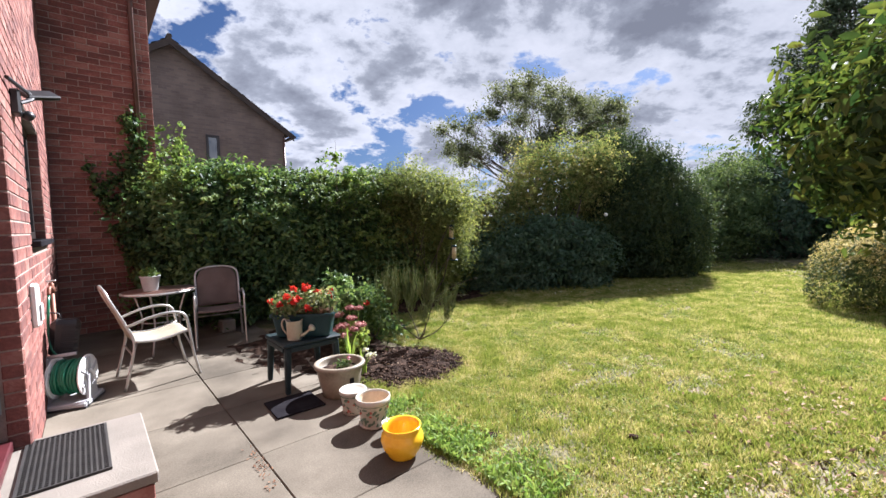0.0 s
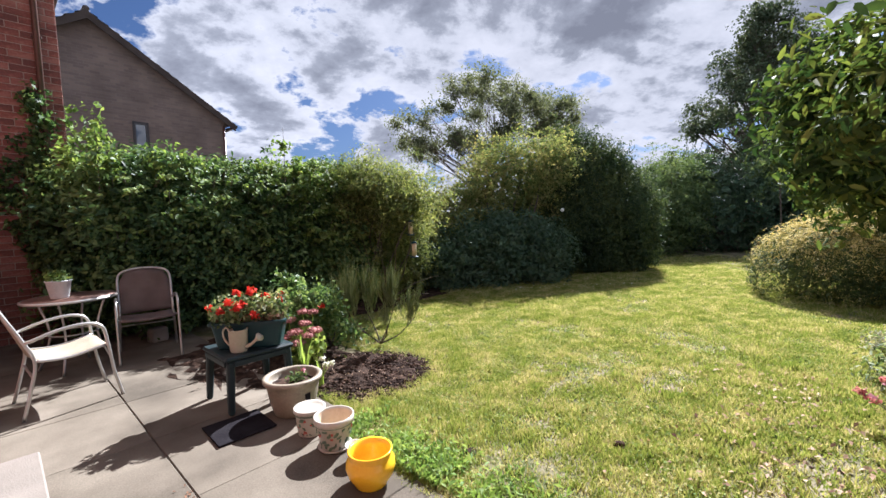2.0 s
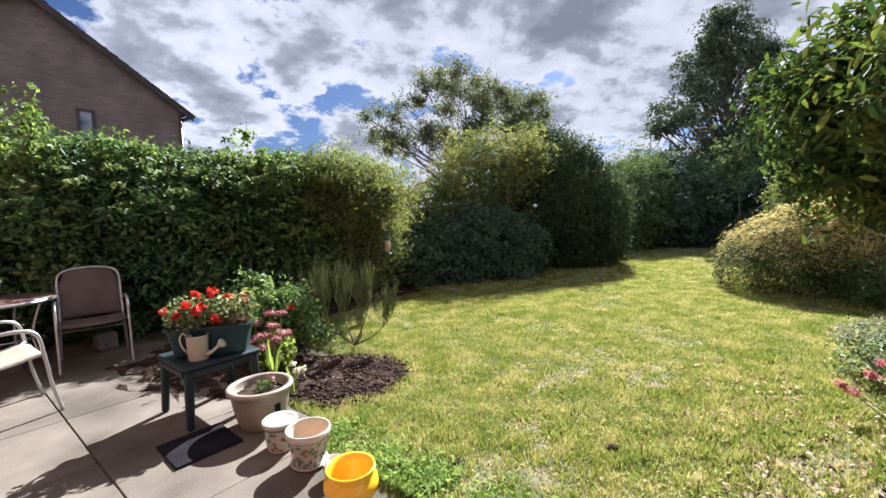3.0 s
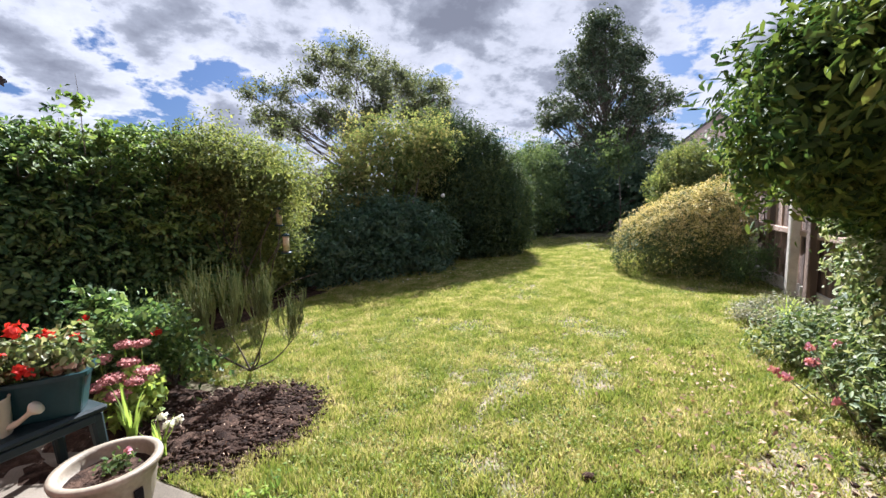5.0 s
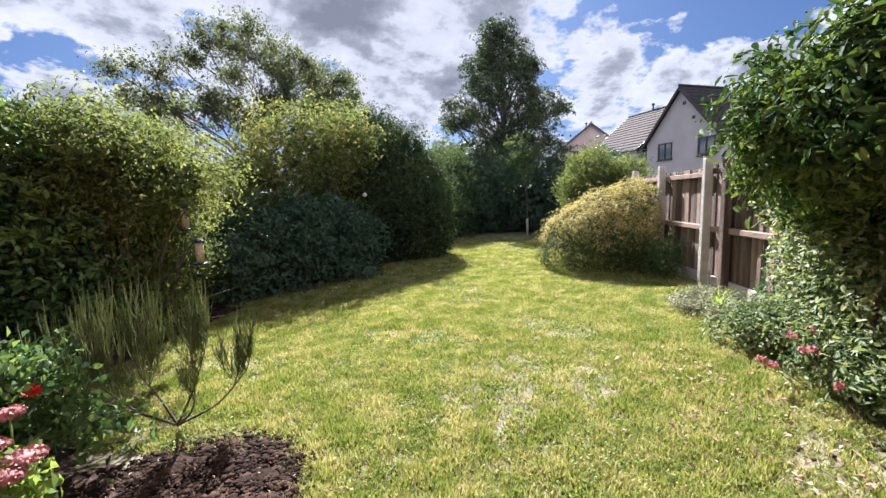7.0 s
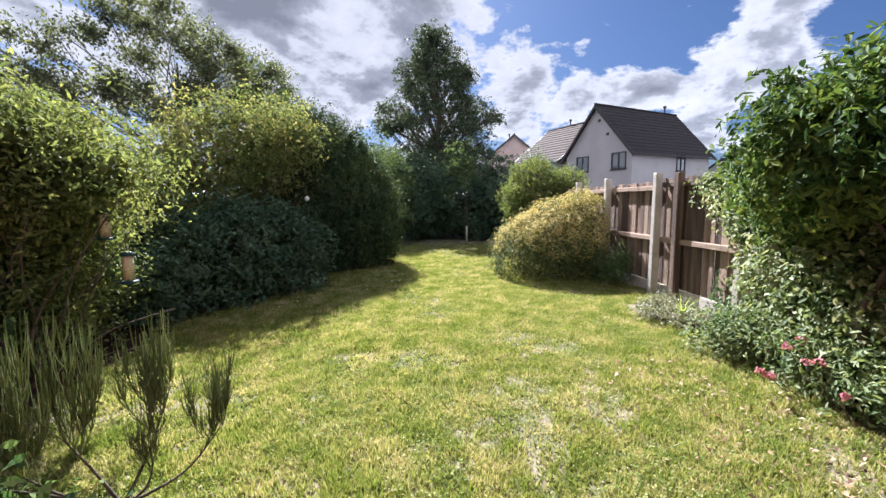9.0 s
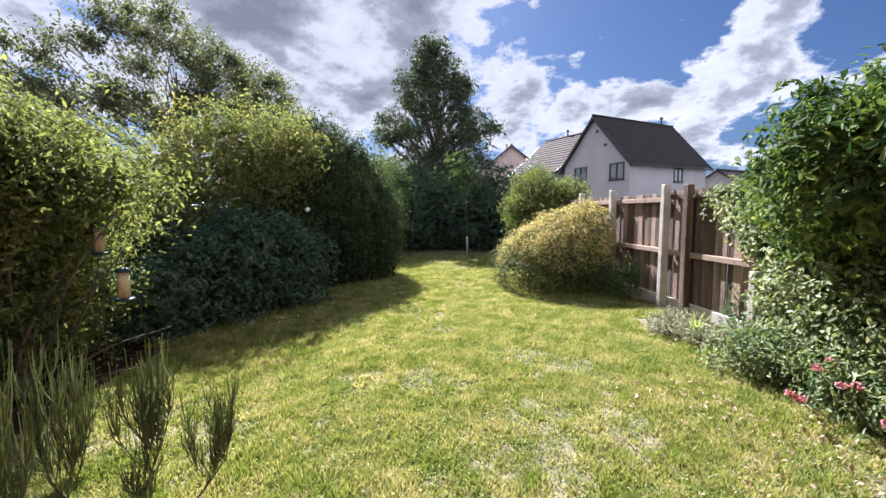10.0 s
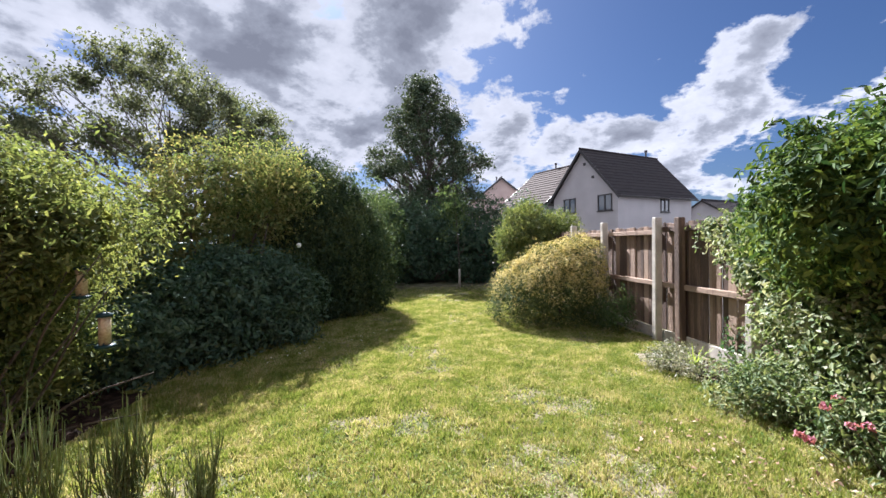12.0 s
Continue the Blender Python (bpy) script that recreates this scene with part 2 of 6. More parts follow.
M["door_red"] = material("dark red door", [(0.055, 0.010, 0.013), (0.085, 0.017, 0.020)], 6, 0.4, bump=0.05)
g = bpy.data.materials.new("glass")
g.use_nodes = True
gp = g.node_tree.nodes["Principled BSDF"]
gp.inputs["Base Color"].default_value, gp.inputs["Roughness"].default_value = (0.05, 0.06, 0.07, 1), 0.04
gp.inputs["IOR"].default_value = 2.1
M["glass"] = g


# ---- mesh helpers ----
def thing(name, label, category, m=None, group="", kind=""):
    ob = new(name)
    ob.empty_display_size = 0.1
    if m is not None:
        ob.matrix_world = m
    return tagged(ob, label, category, group, kind)


def link_mesh(name, bm, mat, parent=None, label="", smooth=False):
    me = bpy.data.meshes.new(name)
    bm.to_mesh(me)
    bm.free()
    me.materials.append(mat)
    if smooth:
        me.polygons.foreach_set("use_smooth", [True] * len(me.polygons))
    ob = new(name, me)
    if parent is not None:
        ob.parent = parent
    return tagged(ob, label)


def part(name, bm, mat, parent, label="", smooth=False):
    return link_mesh(name, bm, mat, parent, label, smooth)


def box(bm, x0, x1, y0, y1, z0, z1, bevel=0.0):
    r = bmesh.ops.create_cube(bm, size=1.0, matrix=Matrix.LocRotScale(((x0 + x1) / 2, (y0 + y1) / 2, (z0 + z1) / 2), None, (x1 - x0, y1 - y0, z1 - z0)))
    if bevel:
        es = list({e for v in r["verts"] for e in v.link_edges})
        bmesh.ops.bevel(bm, geom=es, offset=bevel, segments=1, affect="EDGES")
    return bm


def boxed(x0, x1, y0, y1, z0, z1, bevel=0.0):
    return box(bmesh.new(), x0, x1, y0, y1, z0, z1, bevel)


def tube(bm, pts, radii, sides=8, closed=False, caps=True):
    """A tube along points; radii one number or one a point."""
    pts = [Vector(p) for p in pts]
    if isinstance(radii, (int, float)):
        radii = [radii] * len(pts)
    rings, n = [], len(pts)
    prev = None
    for k, p in enumerate(pts):
        a, b = (pts[k - 1], pts[(k + 1) % n]) if closed else (pts[max(0, k - 1)], pts[min(n - 1, k + 1)])
        d = (b - a).normalized() if (b - a).length > 1e-9 else Vector((0, 0, 1))
        if prev is None:
            side = d.orthogonal().normalized()
        else:
            side = (prev - d * prev.dot(d))
            side = side.normalized() if side.length > 1e-6 else d.orthogonal().normalized()
        prev = side
        up = d.cross(side)
        rings.append([bm.verts.new(p + radii[k] * (math.cos(2 * math.pi * j / sides) * side + math.sin(2 * math.pi * j / sides) * up)) for j in range(sides)])
    for k in range(n if closed else n - 1):
        r0, r1 = rings[k], rings[(k + 1) % n]
        for j in range(sides):
            bm.faces.new((r0[j], r0[(j + 1) % sides], r1[(j + 1) % sides], r1[j]))
    if caps and not closed:
        bm.faces.new(rings[0][::-1])
        bm.faces.new(rings[-1])
    return bm


def smooth_path(pts, n=10):
    """Catmull-Rom through the points."""
    p = [Vector(q) for q in pts]
    p = [2 * p[0] - p[1]] + p + [2 * p[-1] - p[-2]]
    out = []
    for k in range(1, len(p) - 2):
        for j in range(n):
            t = j / n
            out.append(0.5 * (2 * p[k] + (p[k + 1] - p[k - 1]) * t + (2 * p[k - 1] - 5 * p[k] + 4 * p[k + 1] - p[k + 2]) * t * t + (3 * p[k] - p[k - 1] - 3 * p[k + 1] + p[k + 2]) * t ** 3))
    out.append(p[-2])
    return out


def lathe(bm, profile, sides=32, m=None):
    """Turns (radius, height) points round the z axis."""
    rings = []
    for r, z in profile:
        if r < 1e-5:
            rings.append([bm.verts.new((0, 0, z))])
        else:
            rings.append([bm.verts.new((r * math.cos(2 * math.pi * j / sides), r * math.sin(2 * math.pi * j / sides), z)) for j in range(sides)])
    for a, b in zip(rings, rings[1:]):
        for j in range(sides):
            k = (j + 1) % sides
            if len(a) == 1 and len(b) == 1:
                continue
            if len(a) == 1:
                bm.faces.new((a[0], b[k], b[j]))
            elif len(b) == 1:
                bm.faces.new((a[j], a[k], b[0]))
            else:
                bm.faces.new((a[j], a[k], b[k], b[j]))
    bmesh.ops.recalc_face_normals(bm, faces=bm.faces)
    if m is not None:
        bmesh.ops.transform(bm, matrix=m, verts=bm.verts)
    return bm


def raw_mesh(name, verts, faces, mat, parent=None, label=""):
    """verts (n,3) and faces (m,k) as arrays."""
    me = bpy.data.meshes.new(name)
    k = faces.shape[1]
    me.vertices.add(len(verts))
    me.vertices.foreach_set("co", verts.astype(np.float32).ravel())
    me.loops.add(faces.size)
    me.loops.foreach_set("vertex_index", faces.astype(np.int32).ravel())
    me.polygons.add(len(faces))
    me.polygons.foreach_set("loop_start", np.arange(0, faces.size, k, dtype=np.int32))
    me.update(calc_edges=True)
    me.materials.append(mat)
    ob = new(name, me)
    if parent is not None:
        ob.parent = parent
    return tagged(ob, label)


def unit(a):
    return a / np.maximum(np.linalg.norm(a, axis=1, keepdims=True), 1e-9)


def leaf_arrays(rng, centres, outward, size, aspect=0.5, droop=0.2, loose=0.8, fold=0.18):
    """Kite-shaped folded leaves at the centres, facing more or less outward."""
    n = len(centres)
    nrm = unit(outward + rng.normal(0, loose, (n, 3)) + np.array([0, 0, 0.35]))
    along = unit(np.cross(nrm, rng.normal(0, 1, (n, 3))) + np.array([0, 0, -droop]))
    side = unit(np.cross(along, nrm))
    nrm = np.cross(side, along)
    ln = size * rng.uniform(0.6, 1.35, (n, 1))
    wd = ln * aspect * rng.uniform(0.8, 1.2, (n, 1))
    v = np.empty((n, 4, 3))
    v[:, 0] = centres - along * ln / 2
    v[:, 1] = centres - side * wd / 2 - along * ln * 0.08 + nrm * wd * fold
    v[:, 2] = centres + along * ln / 2 - nrm * ln * 0.12
    v[:, 3] = centres + side * wd / 2 - along * ln * 0.08 + nrm * wd * fold
    return v.reshape(-1, 3), np.arange(4 * n).reshape(n, 4)


def fine_leaves(v):
    """Turns kites into rounder six-point leaves folded along the midrib."""
    k = v.reshape(-1, 4, 3)
    b, l, t, r = k[:, 0], k[:, 1], k[:, 2], k[:, 3]
    q = np.stack([b, 0.35 * b + 0.65 * l, 0.62 * l + 0.38 * t, t, 0.62 * r + 0.38 * t, 0.35 * b + 0.65 * r], 1)
    n = np.arange(len(q))[:, None] * 6
    f = np.concatenate([n + [0, 1, 2, 3], n + [0, 3, 4, 5]], 0)
    return q.reshape(-1, 3), f


def crown_points(rng, blobs, count, shell=0.16, lump=0.22, lump_size=0.55, floor_z=0.03, inner=0.72):
    """Points in the outer shell of a union of ellipsoids (centre, radii), lumpy, and the outward way of each."""
    c = np.array([b[:3] for b in blobs], float)
    r = np.array([b[3:6] for b in blobs], float)
    area = (r[:, 0] * r[:, 1] + r[:, 1] * r[:, 2] + r[:, 0] * r[:, 2])
    got_p, got_n, have = [], [], 0
    phase = rng.uniform(0, 6.28, (6, 3))
    freq = rng.normal(0, 1.0, (6, 3)) * 2.2 / lump_size
    while have < count:
        m = max(2000, int((count - have) * 1.6))
        k = rng.choice(len(c), m, p=area / area.sum())
        d = unit(rng.normal(0, 1, (m, 3)))
        p0 = c[k] + d * r[k]
        w = np.zeros(m)
        for j in range(6):
            w += np.sin(p0 @ freq[j] + phase[j, 0])
        rad = 1.0 + lump * w / 4 - np.abs(rng.normal(0, shell, m)) + rng.exponential(0.035, m)
        p = c[k] + d * r[k] * rad[:, None]
        keep = p[:, 2] > floor_z
        for j in range(len(c)):
            q = np.linalg.norm((p - c[j]) / r[j], axis=1)
            keep &= (q > inner) | (k == j)
        got_p.append(p[keep])
        got_n.append(unit(d / r[k])[keep])
        have += keep.sum()
    return np.concatenate(got_p)[:count], np.concatenate(got_n)[:count]


def sprays(rng, p, nrm, per, twig, lift):
    """Spreads each point into leaves along a twig that grows outward."""
    n = len(p)
    d = unit(nrm + rng.normal(0, 0.55, (n, 3)) + np.array([0, 0, lift]))
    ln = twig * rng.uniform(0.45, 1.5, (n, 1))
    t = rng.uniform(-0.55, 1.0, (n, per, 1))
    jit = rng.normal(0, 1, (n, per, 3)) * (ln * 0.17)[:, None]
    q = p[:, None] + d[:, None] * ln[:, None] * t + jit - np.array([0, 0, 0.22]) * (np.maximum(t, 0) ** 2) * ln[:, None]
    out = unit((nrm[:, None] * 0.4 + jit / (ln[:, None] * 0.17 + 1e-6)).reshape(-1, 3))
    return q.reshape(-1, 3), out


def clumped(rng, p, nrm, per, radius, up):
    """Gathers leaves on the upper, outer side of a flattened clump at each point."""
    n = len(p)
    p = p + nrm * rng.normal(0.02, 0.55 * radius, (n, 1)) + rng.normal(0, 0.25 * radius, (n, 3))
    ax = unit(nrm * 0.7 + np.array([0, 0, up]) + rng.normal(0, 0.28, (n, 3)))[:, None]
    r = (radius * (0.45 + 0.5 * rng.exponential(1.0, (n, 1)).clip(0, 2.4)))[:, None]
    d = unit(rng.normal(0, 1, (n * per, 3))).reshape(n, per, 3)
    along = (d * ax).sum(axis=2, keepdims=True)
    d = np.where(along < -0.12, d - 2 * along * ax, d)
    along = (d * ax).sum(axis=2, keepdims=True)
    dist = r * (0.55 + 0.5 * rng.random((n, per, 1)) + 0.25 * rng.exponential(0.3, (n, per, 1)))
    q = p[:, None] + (d - 0.4 * along * ax) * dist
    return q.reshape(-1, 3), unit((d * 0.75 + ax * 0.55).reshape(-1, 3))


def foliage(name, rng, blobs, count, size, mat, parent, aspect=0.5, label="", inner_count=0, loose=0.8, droop=0.2, twig=0.0, per=12, lift=0.35, clip=None, fine=False, clump=0.0, up=0.6, **kw):
    if clump:
        p, nrm = crown_points(rng, blobs, max(3, count // per), **kw)
        p, nrm = clumped(rng, p, nrm, per, clump, up)
        ok = p[:, 2] > 0.01
        p, nrm = p[ok], nrm[ok]
    elif twig:
        p, nrm = crown_points(rng, blobs, max(3, count // per), **kw)
        p, nrm = sprays(rng, p, nrm, per, twig, lift)
        ok = p[:, 2] > 0.01
        p, nrm = p[ok], nrm[ok]
    else:
        p, nrm = crown_points(rng, blobs, count, **kw)
    v, f = leaf_arrays(rng, p, nrm, size, aspect, droop, loose)
    if inner_count:
        small = [(*b[:3], b[3] * 0.74, b[4] * 0.74, b[5] * 0.74) for b in blobs]
        p2, n2 = crown_points(rng, small, inner_count, shell=0.22, lump=0.1)
        v2, f2 = leaf_arrays(rng, p2, n2, size * 2.2, 0.8, 0.1, 0.5)
        f = np.concatenate([f, f2 + len(v)])
        v = np.concatenate([v, v2])
    if clip is not None:
        q = v.reshape(-1, 4, 3)
        q = q[clip(q.mean(axis=1))]
        v, f = q.reshape(-1, 3), np.arange(len(q) * 4).reshape(-1, 4)
    if fine:
        v, f = fine_leaves(v)
    return raw_mesh(name, v, f, mat, parent, label)


def limbs(rng, base, tips, r0, bend=0.12, sides=7):
    """Tapered, gently crooked stems from the base to the tips."""
    bm = bmesh.new()
    for t in tips:
        b, e = Vector(base), Vector(t)
        w = bend * (e - b).length
        ctrl = [b]
        for k in (0.3, 0.65):
            ctrl.append(b.lerp(e, k) + Vector((rng.normal(0, 0.5) * w, rng.normal(0, 0.5) * w, 0.2 * w)))
        pts = smooth_path(ctrl + [e], 5)
        n = len(pts) - 1
        tube(bm, pts, [r0 * (1 - 0.75 * k / n) for k in range(n + 1)], sides)
    return bm


# ---- ground ----
rng = np.random.default_rng(7)


def build_ground():
    # one sheet to the horizon, laid along the garden's sides
    bm = bmesh.new()
    far = [-400, -160, -70, -35, -18, -9, -5]
    us = far + [-3.0 + 0.5 * k for k in range(44)] + [20, 24, 32, 50, 90, 180, 400]
    vs = far + [-2.2 + 0.485 * k for k in range(21)] + [9, 12, 18, 30, 60, 150, 400]
    grid = [[bm.verts.new((u * CU - v * SU, u * SU + v * CU, 0)) for v in vs] for u in us]
    for a in range(len(us) - 1):
        for b in range(len(vs) - 1):
            f = bm.faces.new((grid[a][b], grid[a + 1][b], grid[a + 1][b + 1], grid[a][b + 1]))
            inside = -3.0 <= us[a] and us[a + 1] <= 18.51 and -2.21 <= vs[b] and vs[b + 1] <= 7.51
            f.material_index = 0 if inside else 1
    for v in bm.verts:
        v.co.z = -0.02 + (0.018 * noise.noise(v.co * 0.6) if v.co.length < 30 else 0)
    ob = link_mesh("ground", bm, M["lawn"], smooth=True)
    ob.data.materials.append(M["far_ground"])
    tagged(ob, "sunlit patchy green and straw-coloured garden lawn", "ground", kind="structure")


build_ground()

U_EDGE = 1.58
WALL_U, WING_V, WING_U = -0.29, 7.6, 0.90
H_EAVE = 5.0


def build_patio():
    base = link_mesh("pavement", boxed(WALL_U, U_EDGE - 0.03, -2.5, WING_V, -0.12, -0.010), M["joint"])
    base.matrix_world = HOUSE
    tagged(base, "worn beige concrete patio slabs with dark joints", "patio", kind="structure")
    us = [WALL_U, 0.77, U_EDGE]
    vs = [-2.5, -1.5, -0.6, 0.25, 1.05, 1.92, 2.69, 3.55, 4.40, 5.25, 6.1, 7.0, WING_V]
    r = random.Random(2)
    for i in range(2):
        for j in range(len(vs) - 1):
            far = 0.22 if i == 1 and vs[j] > 2.6 else 0.0
            bm = boxed(us[i] + (0.0035 if i else 0.002), us[i + 1] - 0.002 + far, vs[j] + 0.0015, vs[j + 1] - 0.0015, -0.06, r.uniform(-0.002, 0.003), 0.005)
            for v in bm.verts:
                if v.co.z > -0.02 and i == 1 and v.co.x > us[2] - 0.05:
                    v.co.x += r.uniform(-0.03, 0.02)
            part("paving_slab", bm, M["paving"], base)


build_patio()


# ---- the house: garden wall, projecting wing ----
DOOR = (2.40, 3.45, 0.0, 2.25)
WINDOW = (4.50, 6.05, 1.36, 2.44)


def build_walls():
    bm = bmesh.new()
    d, w = DOOR, WINDOW
    for v0, v1, z0, z1 in ((-6, d[0], 0, H_EAVE), (d[0], d[1], d[3], H_EAVE), (d[1], w[0], 0, H_EAVE), (w[0], w[1], 0, w[2]), (w[0], w[1], w[3], H_EAVE), (w[1], WING_V, 0, H_EAVE)):
        box(bm, WALL_U - 0.25, WALL_U, v0, v1, z0, z1)
    ob = link_mesh("wall_garden", bm, M["mortar"])
    ob.matrix_world = HOUSE
    tagged(ob, "red brick garden wall of the house in sun", "wall", kind="structure")
    bm = bmesh.new()
    box(bm, WALL_U - 4, WING_U, WING_V, WING_V + 5, 0, H_EAVE)
    wing = link_mesh("wall_wing", bm, M["mortar"])
    wing.matrix_world = HOUSE
    tagged(wing, "dark red brick wing wall in shade", "wall", kind="structure")
    back = link_mesh("wall_inside", boxed(WALL_U - 4, WALL_U - 3.8, -6, WING_V, 0, H_EAVE), M["mortar"])
    back.matrix_world = HOUSE
    tagged(back, "plain inner wall of the house", "wall", kind="structure")
    return ob, wing


wall_garden, wall_wing = build_walls()

# ---- houses beyond the garden ----
def gable_house(name, label, m, length, width, eave, ridge, wall, roof, over=0.3, rows=14, barge=None):
    """Ridge along local x; body from the local origin."""
    h = thing(name, label, "house", m)
    bm = bmesh.new()
    prof = [(0, 0), (width, 0), (width, eave), (width / 2, ridge), (0, eave)]
    a = [bm.verts.new((0, y, z)) for y, z in prof]
    b = [bm.verts.new((length, y, z)) for y, z in prof]
    bm.faces.new(a[::-1])
    bm.faces.new(b)
    for k in range(5):
        bm.faces.new((a[k], a[(k + 1) % 5], b[(k + 1) % 5], b[k]))
    bmesh.ops.recalc_face_normals(bm, faces=bm.faces)
    part("wall", bm, wall, h)
    # roof slopes in lapped courses of tiles
    for sgn in (0, 1):
        bm = bmesh.new()
        run, rise = width / 2 + over, (ridge - eave) * (width / 2 + over) / (width / 2)
        cols = max(4, int(length / 0.6))
        last = None
        for k in range(rows):
            for f0, dz in ((k / rows, 0.10), ((k + 1) / rows, 0.05)):
                y, z = -over + run * f0, ridge - rise + rise * f0 + dz
                line = [bm.verts.new((-over + (length + 2 * over) * c / cols, width - y if sgn else y, z + 0.008 * math.sin(c * 2.9 + k))) for c in range(cols + 1)]
                if last:
                    for c in range(cols):
                        bm.faces.new((last[c], last[c + 1], line[c + 1], line[c]))
                last = line
        part("roof", bm, roof, h)
    bm = bmesh.new()
    tube(bm, [(-over, width / 2, ridge + 0.10), (length + over, width / 2, ridge + 0.07)], 0.08, 8)
    part("ridge_tiles", bm, roof, h)
    for x in (-over - 0.02, length + over - 0.02):
        for sgn in (1, -1):
            bm = bmesh.new()
            y0, z0 = width / 2 - sgn * (width / 2 + over), ridge - rise
            vs = [bm.verts.new((xx, y, z)) for xx in (x, x + 0.04) for y, z in ((y0, z0 - 0.14), (width / 2, ridge - 0.16), (width / 2, ridge + 0.06), (y0, z0 + 0.08))]
            bm.faces.new(vs[:4])
            bm.faces.new(vs[4:][::-1])
            for k in range(4):
                bm.faces.new((vs[k], vs[4 + k], vs[4 + (k + 1) % 4], vs[(k + 1) % 4]))
            part("bargeboard", bm, barge or M["dark_frame"], h)
    for sgn in (0, 1):
        bm = bmesh.new()
        y = width + over + 0.02 if sgn else -over - 0.02
        tube(bm, [(-over, y, ridge - rise + 0.01), (length + over, y, ridge - rise + 0.01)], 0.06, 8)
        part("gutter", bm, M["dark_frame"], h)
    return h


def house_window(h, frame_mat, w, z0, z1, lights, place):
    """A framed window on a house wall; place maps (across, out, z) to house coordinates."""
    fr = thing("window", "", "")
    fr.parent = h
    fr.matrix_basis = place
    t = 0.07
    bm = bmesh.new()
    box(bm, -w / 2, w / 2, -0.03, 0.05, z0, z0 + t)
    box(bm, -w / 2, w / 2, -0.03, 0.05, z1 - t, z1)
    for k in range(lights + 1):
        x = -w / 2 + (w - t) * k / lights
        box(bm, x, x + t, -0.03, 0.048, z0 + t, z1 - t)
    part("window_frame", bm, frame_mat, fr)
    for k in range(lights):
        x = -w / 2 + (w - t) * k / lights
        part("pane", boxed(x + t, x + (w - t) / lights, -0.01, 0.006, z0 + t, z1 - t), M["glass"], fr)
    bm = boxed(-w / 2 - 0.06, w / 2 + 0.06, 0.0, 0.1, z0 - 0.06, z0 - 0.002, 0.01)
    part("sill", bm, frame_mat, fr)


def stack_pipe(h, x, y, z):
    bm = bmesh.new()
    lathe(bm, [(0.06, z - 0.3), (0.06, z + 0.45), (0.11, z + 0.46), (0.11, z + 0.6), (0, z + 0.64)], 12, Matrix.Translation((x, y, 0)))
    part("flue", bm, M["dark_frame"], h)


SIDE = Vector((0.91, -0.4135, 0))
far_m = Matrix.Translation((25.9, 9.5, 0)) @ Matrix.Rotation(math.atan2(SIDE.y, SIDE.x), 4, "Z")
far_house = gable_house("house", "white rendered two-storey house with a dark tiled roof", far_m, 7.6, 5.5, 4.5, 7.55, M["render_wall"], M["roof_tile"])
for y in (0.97, 3.95):
    house_window(far_house, M["dark_frame"], 1.1, 3.38, 4.42, 2, Matrix.Translation((0, y, 0)) @ Matrix.Rotation(radians(90), 4, "Z"))
house_window(far_house, M["dark_frame"], 0.9, 3.3, 4.36, 2, Matrix.Translation((4.6, 0, 0)) @ Matrix.Rotation(radians(180), 4, "Z"))
for y, z in ((2.6, 6.6), (1.9, 5.65)):
    part("vent", boxed(-0.04, 0.02, y - 0.1, y + 0.1, z - 0.09, z + 0.09, 0.01), M["dark_frame"], far_house)
stack_pipe(far_house, 6.6, 2.75, 7.55)
house_b = gable_house("house", "pale rendered house with a weathered brown tiled roof", far_m @ Matrix.Translation((8, 6.4, 0)) @ Matrix.Rotation(radians(90), 4, "Z"), 5.4, 8, 4.5, 7.6, M["render_wall"], M["roof_brown"])
stack_pipe(house_b, 3.0, 4.0, 7.6)
far_c = Matrix.Translation((38.5, 20.6, 0)) @ Matrix.Rotation(math.atan2(0.623, 0.783), 4, "Z")
M["pink_wall"] = material("pinkish rendered wall", [(0.40, 0.31, 0.275), (0.47, 0.37, 0.33)], 1.2, 0.9, bump=0.2)
house_c = gable_house("house", "distant pinkish rendered house with a brown tiled roof", far_c, 9, 7, 5.2, 8.0, M["pink_wall"], M["roof_brown"])
stack_pipe(house_c, 3.0, 3.5, 8.0)
house_d = gable_house("house", "distant pale house with a grey tiled roof", Matrix.Translation((50, 4.0, 0)) @ Matrix.Rotation(math.atan2(SIDE.y, SIDE.x), 4, "Z"), 9, 7, 3.4, 5.6, M["render_wall"], M["roof_tile"])


